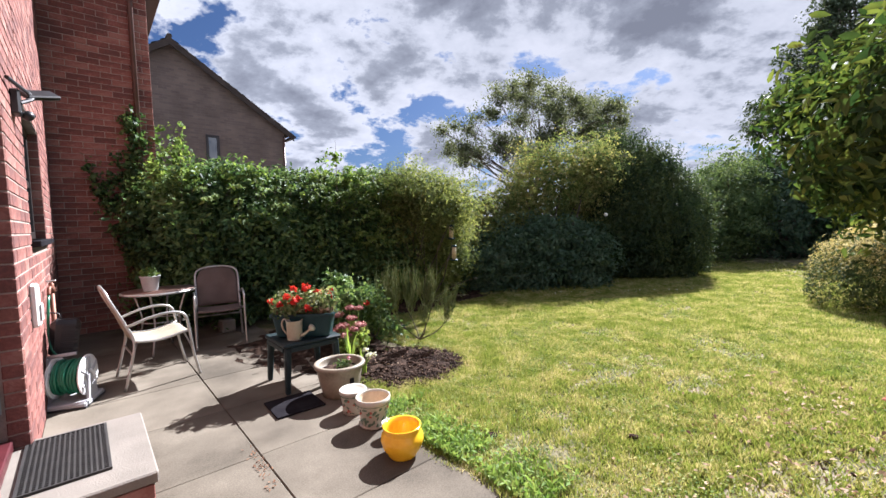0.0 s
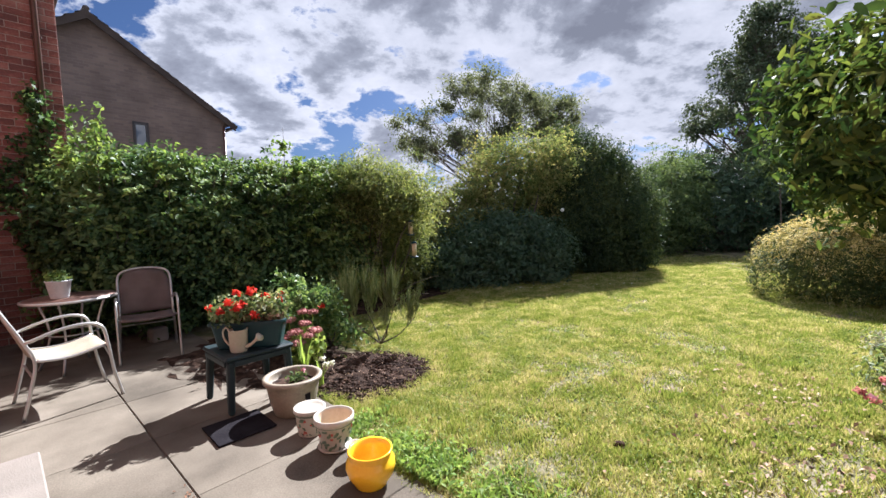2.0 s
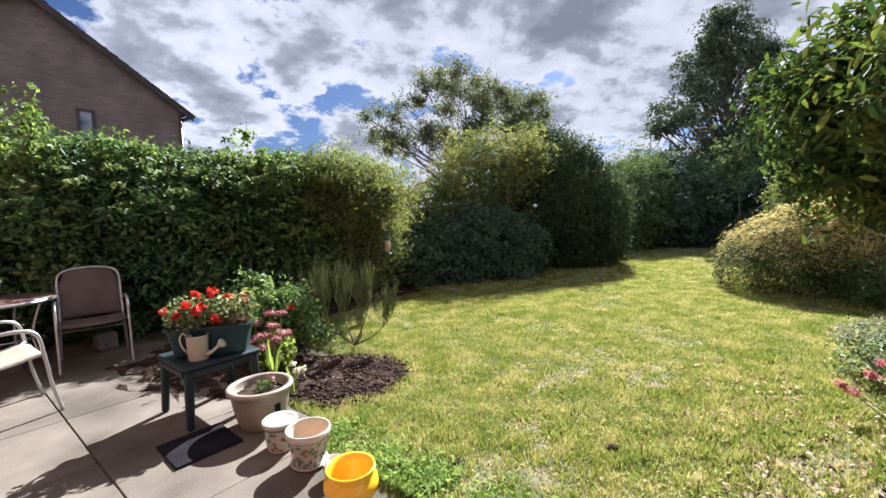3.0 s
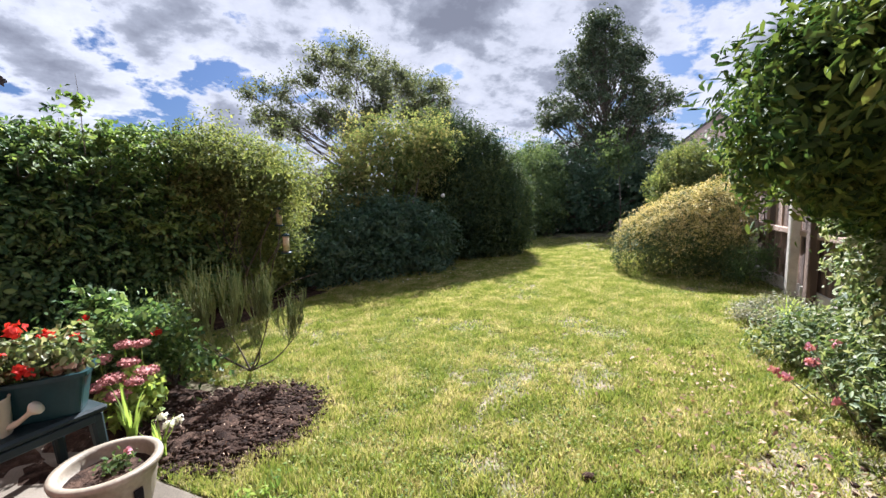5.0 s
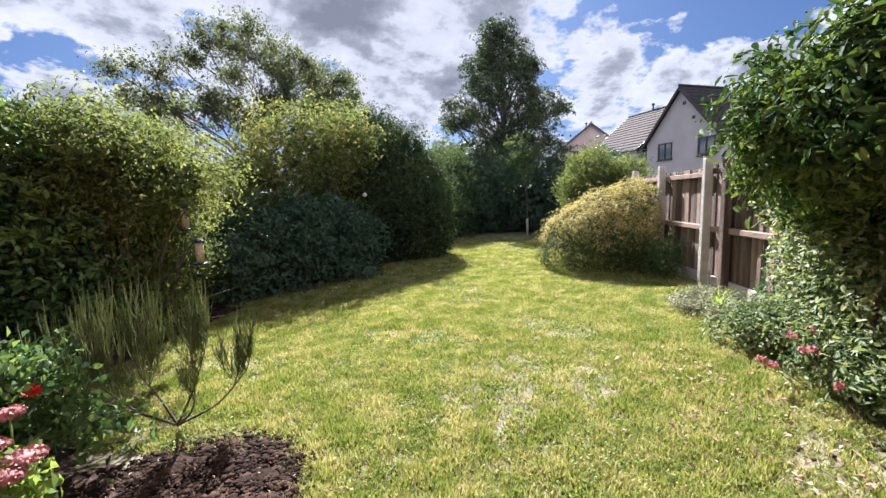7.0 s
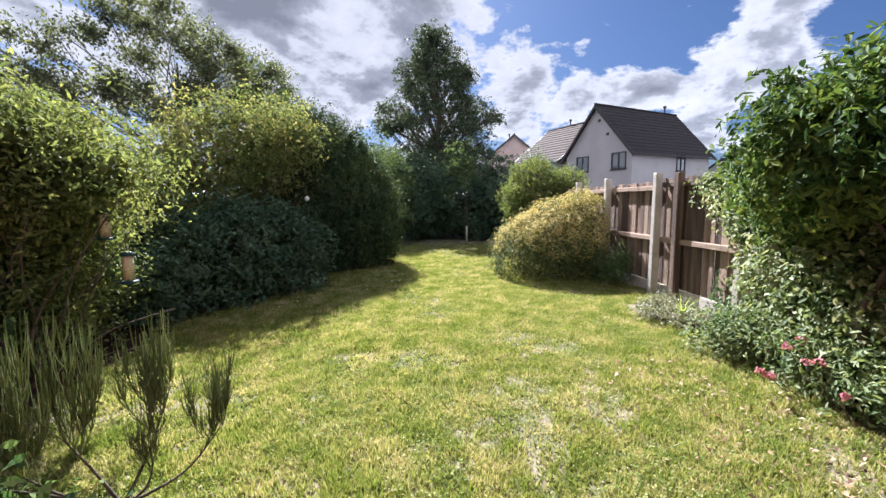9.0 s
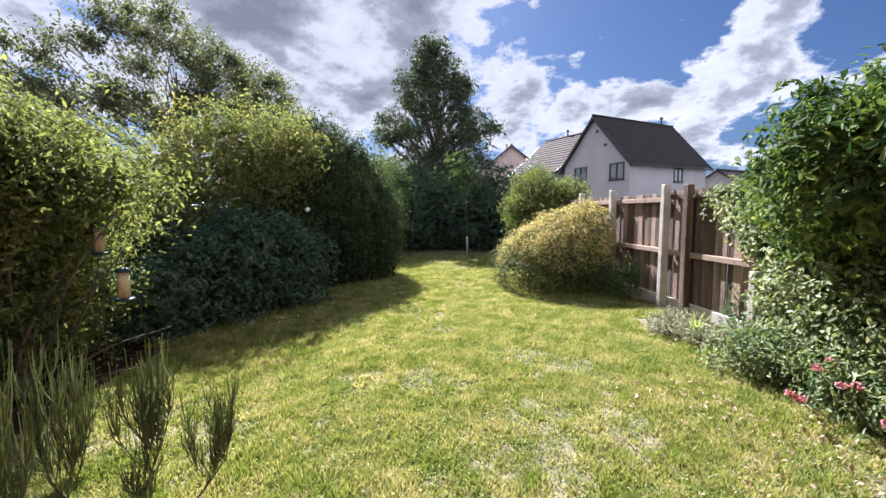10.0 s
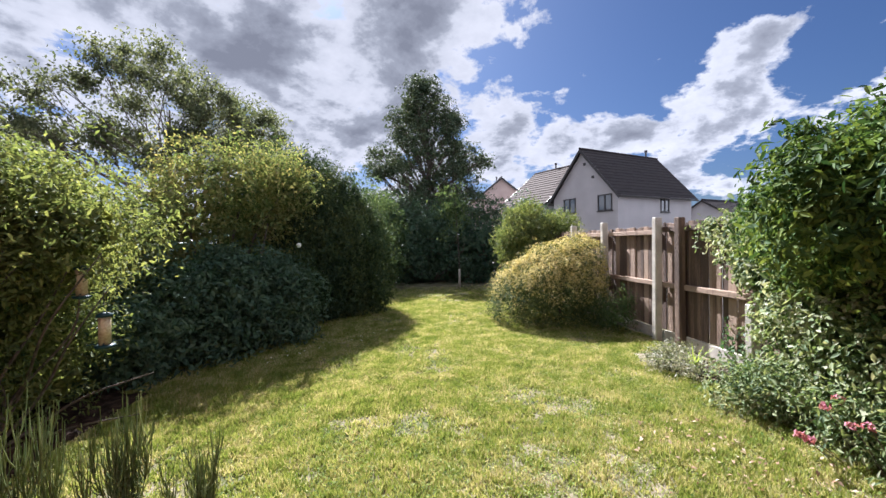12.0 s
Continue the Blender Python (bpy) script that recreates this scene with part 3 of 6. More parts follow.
def brick_mat(name, a, b, mortar):
    m = bpy.data.materials.new(name)
    m.use_nodes = True
    nt = m.node_tree
    p = nt.nodes["Principled BSDF"]
    p.inputs["Roughness"].default_value = 0.9
    co = nt.nodes.new("ShaderNodeTexCoord")
    mp = nt.nodes.new("ShaderNodeMapping")
    mp.inputs["Rotation"].default_value = (radians(90), 0, 0)
    nt.links.new(co.outputs["Object"], mp.inputs["Vector"])
    br = nt.nodes.new("ShaderNodeTexBrick")
    br.inputs["Scale"].default_value = 1.0
    br.inputs["Brick Width"].default_value, br.inputs["Row Height"].default_value = 0.225, 0.075
    br.inputs["Mortar Size"].default_value = 0.006
    br.inputs["Color1"].default_value, br.inputs["Color2"].default_value, br.inputs["Mortar"].default_value = (*a, 1), (*b, 1), (*mortar, 1)
    nt.links.new(mp.outputs[0], br.inputs["Vector"])
    nz = nt.nodes.new("ShaderNodeTexNoise")
    nz.inputs["Scale"].default_value, nz.inputs["Detail"].default_value = 1.4, 8
    nt.links.new(co.outputs["Object"], nz.inputs["Vector"])
    mx = nt.nodes.new("ShaderNodeMix")
    mx.data_type, mx.blend_type = "RGBA", "OVERLAY"
    mx.inputs[0].default_value = 0.55
    nt.links.new(br.outputs["Color"], mx.inputs[6])
    nt.links.new(nz.outputs["Fac"], mx.inputs[7])
    nt.links.new(mx.outputs[2], p.inputs["Base Color"])
    bp = nt.nodes.new("ShaderNodeBump")
    bp.invert = True
    bp.inputs["Strength"].default_value, bp.inputs["Distance"].default_value = 0.6, 0.008
    nt.links.new(br.outputs["Fac"], bp.inputs["Height"])
    nt.links.new(bp.outputs[0], p.inputs["Normal"])
    return m


M["neighbour_brick"] = brick_mat("neighbour brick", (0.12, 0.09, 0.078), (0.16, 0.12, 0.10), (0.145, 0.118, 0.104))
# gable end faces the garden; its wall runs along u
ga = Vector((CU, SU, 0))
apex = Vector((-8.52, 13.06, 0)) + ga * 0.11
NH, NE, NR = 3.50, 4.90, 7.24
neigh_m = Matrix.Translation(apex + ga * NH) @ Matrix.Rotation(TURN + radians(90), 4, "Z")
neighbour = gable_house("house", "brown brick neighbouring house with a tiled gable roof", neigh_m, 9, 2 * NH, NE, NR, M["brown_brick"], M["roof_brown"], over=0.26, rows=16, barge=M["roof_brown"])
face = part("gable_wall", boxed(-NH, NH, -0.004, 0.02, 0, NE), M["neighbour_brick"], neighbour)
face.matrix_basis = Matrix.Translation((0, NH, 0)) @ Matrix.Rotation(radians(-90), 4, "Z")
bm = bmesh.new()
q = [bm.verts.new((x, -0.004, z)) for x, z in ((-NH, NE), (NH, NE), (0, NR))]
bm.faces.new(q)
tri = part("gable_peak", bm, M["neighbour_brick"], neighbour)
tri.matrix_basis = face.matrix_basis
house_window(neighbour, M["dark_frame"], 0.40, 3.62, 4.52, 1, Matrix.Translation((0, NH - 1.08, 0)) @ Matrix.Rotation(radians(90), 4, "Z"))
part("corner_pipe", tube(bmesh.new(), [(-0.06, 0.05, 0), (-0.06, 0.05, NE - 0.15)], 0.04, 8), M["pipe"], neighbour, smooth=True)


# ---- the boarded fence ----
FENCE_V = -1.28


def build_fence():
    f = thing("fence", "weathered brown close-boarded timber fence with concrete posts", "fence", UV, kind="structure")
    r = random.Random(4)
    bays = [2.73, 4.10, 5.52, 7.20, 8.75, 10.15, 11.6, 13.1, 14.6, 16.1, 17.6]
    for k, (a, b) in enumerate(zip(bays, bays[1:])):
        top = 1.74 if b < 7.3 else 1.70
        u = a
        while u < b - 0.02:
            w = r.uniform(0.095, 0.125)
            dz = r.uniform(-0.015, 0.02)
            bm = boxed(u, min(u + w, b), FENCE_V - 0.034, FENCE_V - 0.012 - r.choice((0, 0.004, 0.014)), 0.16, top + dz, 0.003)
            part("board", bm, M["fence_wood"], f)
            u += w + r.uniform(0.004, 0.011)
        for z in (0.80, top - 0.13):
            part("rail", boxed(a + 0.06, b - 0.06, FENCE_V - 0.012, FENCE_V + 0.05, z, z + 0.075, 0.008), M["fence_wood"], f)
        part("gravel_board", boxed(a + 0.05, b - 0.05, FENCE_V - 0.03, FENCE_V + 0.01, 0, 0.155, 0.006), M["concrete"], f)
    for k, u in enumerate(bays):
        lean = 0.012 * (-1) ** k
        bm = boxed(-0.05, 0.05, -0.055, 0.055, 0, 1.83 if u > 7 else 0.78, 0.012)
        ob = part("concrete_post", bm, M["concrete"], f)
        ob.matrix_basis = Matrix.Translation((u, FENCE_V + 0.09, 0)) @ Matrix.Rotation(lean, 4, "Y")
    ob = part("timber_post", boxed(-0.055, 0.055, -0.05, 0.05, 0, 1.80, 0.01), M["fence_wood"], f)
    ob.matrix_basis = Matrix.Translation((6.72, FENCE_V + 0.065, 0))


build_fence()


# ---- hedges, shrubs, trees ----
def shrub(name, label, category, blobs, count, size, mat, stem=None, **kw):
    c = np.array([b[:2] for b in blobs]).mean(axis=0)
    s = thing(name, label, category)
    foliage("crown", rng, blobs, count, size, mat, s, **kw)
    if stem:
        r0, tips = stem
        part("stem", limbs(rng, (c[0], c[1], -0.02), tips, r0), M["bark"], s, smooth=True)
    return s


hedge_blobs = []
for k in range(9):
    u = 1.36 + 0.41 * k
    w = at(u, 7.04 - 0.09 * k, 0)
    hedge_blobs.append((w.x, w.y, 1.12 + 0.05 * math.sin(2.3 * k) - (0.10 if 1 <= k <= 4 else 0), 0.62, 0.62, 1.16 + 0.06 * math.sin(1.7 * k + 1)))
ivy_hedge = shrub("ivy_hedge", "dense dark green ivy hedge with bright young shoots on top", "hedge", hedge_blobs, 66000, 0.074, M["ivy"], aspect=0.66, inner_count=7000, fine=True, lump=0.2, lump_size=0.6, shell=0.10, clump=0.19, per=18, up=0.55, loose=0.4,
      stem=(0.03, [(b[0], b[1], 1.0) for b in hedge_blobs[::2]]))
def face_shoots(parent, count):
    """Young leafy shoots that arch out of the hedge's face, leaves in pairs."""
    c, nrm = [], []
    bm = bmesh.new()
    for k in range(count):
        u = rng.uniform(1.25, 4.4) if k % 2 else rng.normal(3.6, 0.4)
        z = rng.uniform(1.0, 2.15)
        p0 = at(u, 6.44 - 0.22 * (u - 0.95), z)
        out = at(rng.normal(0, 0.5), -1) - at(0, 0)
        ln = rng.uniform(0.22, 0.5)
        pts = [p0 + out * ln * 0.55 * t + Vector((0, 0, ln * (0.95 * t - 0.7 * t * t))) for t in (0, 0.25, 0.5, 0.75, 1)]
        tube(bm, pts, [0.004, 0.0035, 0.003, 0.002, 0.001], 5)
        side = Vector((-out.y, out.x, 0)).normalized()
        for j in range(9):
            t = 0.2 + 0.8 * j / 8
            q = p0 + out * ln * 0.55 * t + Vector((0, 0, ln * (0.95 * t - 0.7 * t * t)))
            for sgn in (-1, 1):
                c.append(q + side * sgn * 0.045 * (1.15 - 0.5 * t))
                nrm.append(Vector((0, 0, 1)) + out * 0.7 + side * sgn * 0.3)
    tagged(part("stem_mass", bm, M["bark"], parent), kind="stuff")
    v, f = leaf_arrays(rng, np.array([tuple(q) for q in c]), np.array([tuple(q) for q in nrm]), 0.085, 0.55, 0.2, 0.35)
    v, f = fine_leaves(v)
    tagged(raw_mesh("young_growth", v, f, M["bright"], parent), "bright yellow-green young shoots", kind="stuff")


face_shoots(ivy_hedge, 130)
wall_ivy = thing("wall_ivy", "trailing ivy climbing the brick wing and its downpipe", "ivy")
wi = []
for k in range(150):
    # up both sides of the downpipe, and a wedge that spreads over the wall
    if k % 3 == 0:
        z, u = rng.uniform(0.4, 3.2), rng.uniform(0.56, 0.72)
    else:
        z = rng.uniform(0.7, 2.3)
        u = 0.72 - (0.10 + 0.34 * max(0.0, z - 0.7)) * rng.random() ** 1.4
    w = hat(u, WING_V - 0.07, z)
    wi.append((w.x, w.y, z, 0.10, 0.06, 0.11))
for k in range(14):
    w = hat(0.27 + 0.022 * k, WING_V - 0.06, 2.68 - 0.037 * k)
    wi.append((w.x, w.y, w.z, 0.035, 0.025, 0.045))
foliage("crown", rng, wi, 6800, 0.058, M["ivy"], wall_ivy, aspect=0.75, shell=0.5, lump=0.3, inner=0, twig=0.12, per=7, lift=-0.1)
hedge_shoots = thing("hedge_shoots", "upright sunlit yellow-green ivy shoots above the hedge", "ivy")
shoot_blobs = []
for k in range(36):
    u = 1.0 + 3.75 * rng.random()
    w = at(u, 7.05 - 0.22 * (u - 0.95) + rng.uniform(-0.45, 0.3))
    hgt = rng.uniform(0.10, 0.24) * (1.3 if u < 1.3 else 0.75)
    shoot_blobs.append((w.x, w.y, 2.12 + 0.4 * hgt, 0.09, 0.09, hgt))
shoot_blobs += [(-1.62, 6.3, 2.45, 0.04, 0.04, 0.25), (-4.15, 6.55, 2.6, 0.14, 0.14, 0.45), (-4.45, 6.4, 2.5, 0.16, 0.12, 0.5), (-4.65, 6.25, 2.2, 0.2, 0.12, 0.6)]
foliage("crown", rng, shoot_blobs, 4600, 0.07, M["bright"], hedge_shoots, aspect=0.6, lump=0.3, shell=0.5, droop=-0.2, inner=0, twig=0.14, per=7, lift=0.8)
for sx, sy, sz, rx, ry, rz in shoot_blobs:
    part("shoot_stem", tube(bmesh.new(), [(sx, sy, sz - rz - 0.25), (sx + 0.01, sy, sz), (sx, sy + 0.01, sz + rz)], [0.004, 0.003, 0.0015], 5), M["bark"], hedge_shoots)
def at3(u, v, z, ru, rv, rz):
    w = at(u, v)
    return (w.x, w.y, z, ru, rv, rz)


shrub("privet_shrub", "tall rounded privet shrub with bare brown stems beneath", "shrub",
      [(-0.42, 7.66, 1.38, 0.76, 0.45, 0.86), (-0.80, 7.35, 1.70, 0.45, 0.45, 0.50), (0.02, 7.5, 1.5, 0.42, 0.42, 0.52), (-0.25, 7.3, 1.80, 0.48, 0.40, 0.45), (0.02, 6.85, 1.66, 0.36, 0.30, 0.25), (-0.5, 6.9, 1.95, 0.4, 0.32, 0.3), (-1.0, 7.5, 0.8, 0.4, 0.4, 0.8), (0.0, 7.95, 0.6, 0.45, 0.32, 0.6)], 54000, 0.046, M["privet"], inner_count=5000, fine=True, aspect=0.5, lump=0.4, lump_size=0.42, shell=0.12, clump=0.21, per=34, up=0.85, loose=0.5,
      stem=(0.016, [(-0.75, 6.95, 1.4), (-0.6, 6.9, 1.5), (-0.45, 6.85, 1.5), (-0.3, 6.85, 1.5), (-0.15, 6.95, 1.5), (0.1, 6.9, 1.3), (0.3, 7.0, 1.2), (-0.5, 7.1, 1.5), (-0.65, 6.85, 1.1), (0.5, 6.75, 0.5), (0.35, 6.6, 0.25), (-0.9, 7.0, 1.2), (0.13, 6.48, 1.475), (0.10, 6.89, 1.52)]))
shrub("low_shrub", "low spreading dark green evergreen shrub in shade", "shrub",
      [(2.15, 9.05, 0.1, 1.28, 0.55, 1.22), (1.30, 8.9, 0.25, 0.62, 0.42, 0.66), (2.9, 9.2, 0.3, 0.60, 0.48, 0.85), (0.75, 8.6, 0.2, 0.4, 0.4, 0.5)], 44000, 0.085, M["dark_shrub"], inner_count=3500, aspect=0.36, lump=0.16, lump_size=0.5, shell=0.12, clump=0.22, per=24, up=0.8, loose=0.5, stem=(0.03, [(1.5, 9.2, 0.6), (2.7, 9.3, 0.8)]))
shrub("olive_shrub", "tall yellow-green shrub with a rounded leafy top", "shrub",
      [(2.1, 10.1, 2.25, 0.72, 0.55, 0.68), (2.95, 10.1, 2.45, 0.80, 0.6, 0.78), (3.75, 10.1, 2.5, 0.62, 0.55, 0.70), (2.6, 10.4, 1.6, 1.1, 0.5, 0.9), (1.75, 10.0, 1.6, 0.5, 0.4, 0.55), (1.0, 9.7, 1.2, 0.6, 0.4, 1.0), (0.5, 9.2, 1.0, 0.5, 0.4, 0.9)], 40000, 0.062, M["olive"], inner_count=1500, lump=0.3, lump_size=0.5, shell=0.16, clump=0.25, per=30, up=0.9, loose=0.5, stem=(0.045, [(1.9, 10.0, 2.3), (2.9, 9.9, 2.5), (3.5, 9.8, 2.4), (3.2, 9.7, 1.9), (2.4, 9.8, 1.8)]))
shrub("conifer_shrub", "large clipped dark green conifer with a domed top", "shrub",
      [at3(11.08, 5.05, 0.88, 1.30, 1.75, 2.66), (5.25, 10.45, 0.9, 1.2, 1.1, 1.9), (4.5, 10.2, 1.0, 0.9, 0.8, 1.6)], 90000, 0.085, M["conifer"], inner_count=6000, aspect=0.26, lump=0.10, lump_size=0.45, shell=0.07, loose=0.55, droop=-0.5, twig=0.24, per=14, lift=1.1, stem=(0.07, [(5.2, 10.7, 2.6)]))
shrub("round_shrub", "rounded green shrub at the far side of the lawn", "shrub",
      [(9.35, 13.7, 1.75, 1.1, 1.1, 1.42), (10.4, 14.9, 1.7, 1.1, 1.1, 1.6), (8.4, 13.2, 1.0, 0.9, 0.9, 1.2)], 36000, 0.085, M["tree_leaf"], inner_count=2500, lump=0.2, shell=0.1, clump=0.28, per=26, up=0.7, loose=0.45, stem=(0.06, [(9.0, 13.2, 2.5), (10.0, 14.2, 2.5)]))
back_blobs = []
for k in range(9):
    w = at(17.6 + 0.4 * math.sin(k * 1.9), 5.6 - 1.05 * k)
    back_blobs.append((w.x, w.y, 1.3, 1.0, 1.0, 1.55 + 0.25 * math.sin(k * 2.4)))
shrub("back_hedge", "dark tall hedge closing the far end of the garden", "hedge", back_blobs, 44000, 0.11, M["dark_shrub"], inner_count=2600, lump=0.25, shell=0.12, clump=0.32, per=22, up=0.7, loose=0.45, stem=(0.06, [(b[0], b[1], 1.6) for b in back_blobs[::2]]))
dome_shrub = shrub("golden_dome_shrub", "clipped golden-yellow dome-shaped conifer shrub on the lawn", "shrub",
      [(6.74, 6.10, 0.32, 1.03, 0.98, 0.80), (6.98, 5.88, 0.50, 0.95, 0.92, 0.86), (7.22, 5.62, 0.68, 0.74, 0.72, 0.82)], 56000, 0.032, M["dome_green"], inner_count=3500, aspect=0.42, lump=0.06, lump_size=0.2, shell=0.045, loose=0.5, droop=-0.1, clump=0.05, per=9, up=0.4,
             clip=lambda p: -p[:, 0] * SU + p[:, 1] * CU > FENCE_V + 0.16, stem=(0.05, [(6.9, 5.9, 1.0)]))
# gold thins downward, so the lower side's shade is partly put into leaf colour
foliage("golden_growth", rng, [(6.74, 6.10, 0.34, 1.035, 0.985, 0.81), (6.98, 5.88, 0.52, 0.955, 0.925, 0.87), (7.22, 5.62, 0.70, 0.745, 0.725, 0.83)], 120000, 0.029, M["golden"], dome_shrub, aspect=0.42, lump=0.06, lump_size=0.2, shell=0.03, loose=0.4, droop=-0.1, clump=0.05, per=9, up=0.5, label="golden leaves, denser towards the top",
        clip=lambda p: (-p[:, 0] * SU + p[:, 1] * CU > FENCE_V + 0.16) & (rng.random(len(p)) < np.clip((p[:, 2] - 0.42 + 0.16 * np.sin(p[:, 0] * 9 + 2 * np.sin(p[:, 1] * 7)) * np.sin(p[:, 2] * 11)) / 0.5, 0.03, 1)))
shrub("light_shrub", "upright bright green shrub behind the golden dome", "shrub",
      [(9.1, 7.55, 1.4, 0.66, 0.75, 1.08), (9.35, 6.9, 1.3, 0.5, 0.6, 0.9)], 26000, 0.075, M["privet"], inner_count=1200, aspect=0.28, lump=0.18, droop=-0.7, twig=0.22, per=12, lift=1.0, loose=0.5, stem=(0.04, [(9.3, 7.6, 1.8)]))


def tree(name, label, base, top, r0, clusters, leaf_n, size, mat, forks, bark=None, **kw):
    t = thing(name, label, "tree")
    bm = bmesh.new()
    b, e = Vector(base), Vector(top)
    pts = [b.lerp(e, k / 10) + Vector((0.05 * math.sin(k * 1.1), 0.05 * math.cos(k * 1.7) - 0.05, 0)) for k in range(11)]
    tube(bm, pts, [r0 * (1 - 0.85 * k / 10) for k in range(11)], 10)
    part("trunk", bm, bark or M["bark"], t, smooth=True)
    # a limb runs from the trunk to each leaf cluster
    for c in clusters:
        bm = bmesh.new()
        cz = Vector(c[:3])
        s = min(0.92, max(forks + rng.uniform(-0.15, 0.1), (cz.z - 1.1 - b.z) / max(0.1, e.z - b.z) + rng.uniform(-0.2, 0)))
        p0 = b.lerp(e, s)
        mid = p0.lerp(cz, 0.5) + Vector((rng.normal(0, 0.15), rng.normal(0, 0.15), 0.1))
        rr = max(0.006, r0 * (1 - 0.85 * s) * 0.34)
        tube(bm, [p0, p0.lerp(mid, 0.6), mid, mid.lerp(cz, 0.5), cz], [rr, rr * 0.85, rr * 0.65, rr * 0.5, rr * 0.25], 6)
        for j in range(4):
            tip = cz + Vector((rng.normal(0, c[3] * 0.6), rng.normal(0, c[3] * 0.6), rng.normal(0.1, c[3] * 0.5)))
            tube(bm, [mid.lerp(cz, 0.3 + 0.15 * j), mid.lerp(cz, 0.7).lerp(tip, 0.5), tip], [rr * 0.4, rr * 0.3, rr * 0.12], 5)
        part("limb", bm, bark or M["bark"], t, smooth=True)
    foliage("crown", rng, clusters, leaf_n, size, mat, t, inner=0.0, **kw)
    return t


def clusters_in(r, count, centre, radii, size, taper=0.0):
    out = []
    while len(out) < count:
        d = Vector((r.uniform(-1, 1), r.uniform(-1, 1), r.uniform(-1, 1)))
        if d.length > 1 or d.length < 0.35:
            continue
        k = 1 - taper * max(0, d.z)
        s = size * r.uniform(0.6, 1.3)
        out.append((centre[0] + d.x * radii[0] * k, centre[1] + d.y * radii[1] * k, centre[2] + d.z * radii[2], s, s, s * 0.7))
    return out


r7 = random.Random(11)
tall = clusters_in(r7, 190, (15.0, 15.7, 5.1), (3.4, 3.0, 4.5), 0.40, taper=0.72)
tree("broadleaf_tree", "tall slender dark green broadleaf tree beyond the garden", (15.2, 15.7, 0), (15.0, 15.7, 9.5), 0.17, tall, 64000, 0.12, M["far_tree"], 0.12, shell=0.5, lump=0.45, clump=0.26, per=15, up=0.8, loose=0.55)
airy = (clusters_in(r7, 34, (3.1, 14.0, 4.75), (1.6, 1.3, 1.55), 0.36) + clusters_in(r7, 14, (1.15, 13.8, 4.1), (1.3, 1.0, 1.1), 0.30) + clusters_in(r7, 12, (5.6, 14.4, 4.45), (0.9, 0.9, 1.1), 0.36))
tree("airy_tree", "light airy tree with thin branches and sparse grey-green leaves", (2.9, 14.0, 0), (3.3, 14.1, 4.8), 0.12, airy, 38000, 0.078, M["airy"], 0.3, shell=0.55, lump=0.55, twig=0.30, per=10, lift=0.25)
sapling = thing("sapling", "thin young tree with a pale guard round its stem", "tree")
part("trunk", tube(bmesh.new(), smooth_path([(10.67, 10.82, 0.55), (10.66, 10.83, 1.2), (10.62, 10.86, 2.1), (10.60, 10.9, 2.9)], 5), 0.018, 7), M["bark"], sapling, smooth=True)
part("guard", tube(bmesh.new(), [(10.67, 10.82, -0.01), (10.67, 10.82, 0.62)], 0.035, 12), M["concrete"], sapling, "pale tree guard", smooth=True)
foliage("crown", rng, [(10.55, 10.95, 2.6, 0.6, 0.6, 0.7)], 1500, 0.1, M["tree_leaf"], sapling, shell=0.6, lump=0.4, inner=0, twig=0.3, per=8)
shrub("laurel_tree", "large glossy evergreen shrub overhanging the flower bed on crooked limbs", "shrub",
      [at3(2.35, -0.25, 1.86, 0.43, 0.396, 0.272), at3(2.95, 0.02, 1.88, 0.43, 0.396, 0.286), at3(3.6, -0.08, 1.74, 0.447, 0.43, 0.356), at3(4.04, -0.42, 1.68, 0.43, 0.413, 0.373), at3(4.49, -0.75, 1.58, 0.387, 0.344, 0.432), at3(3.2, -0.55, 2.03, 0.688, 0.516, 0.313), at3(3.9, -0.85, 1.91, 0.602, 0.516, 0.373), at3(2.4, -0.8, 1.98, 0.516, 0.473, 0.306), at3(3, -1.2, 1.98, 0.602, 0.43, 0.34), at3(4.59, -1.15, 1.35, 0.387, 0.215, 0.378)],
      60000, 0.064, M["laurel"], aspect=0.46, inner_count=6500, fine=True, lump=0.2, lump_size=0.4, shell=0.10, clump=0.12, per=15, up=0.5, loose=0.5)
laurel_bush = [o for o in scene.objects if o.name.startswith("laurel_tree")][0]
for tip, r0 in (((2.75, -0.3, 1.78), 0.03), ((3.3, 0.0, 1.75), 0.04), ((4.1, -0.3, 1.65), 0.035), ((3.8, -0.9, 1.9), 0.03), ((4.7, -0.9, 1.2), 0.025), ((2.3, -0.8, 1.8), 0.03)):
    part("limb", limbs(rng, at(3.55, -1.02, -0.02), [at(*tip)], r0, 0.16, 8), M["bark"], laurel_bush, smooth=True)
r9 = random.Random(9)
flower_blobs = []
for k in range(26):
    a = k / 25
    w = at(2.95 + 1.95 * a, -0.62 - 0.5 * max(0.0, a - 0.72) + r9.uniform(-0.32, 0.22), 0)
    sz = r9.uniform(0.15, 0.25)
    flower_blobs.append((w.x, w.y, r9.uniform(0.06, 0.34), sz, sz, sz * 0.8))
flowering = shrub("flowering_shrub", "low leafy shrub with red and pink flowers at the lawn edge", "shrub", flower_blobs, 24000, 0.05, M["variegated"], aspect=0.46, lump=0.35, shell=0.2, inner_count=900, fine=True, clump=0.11, per=14, up=0.6, loose=0.5)
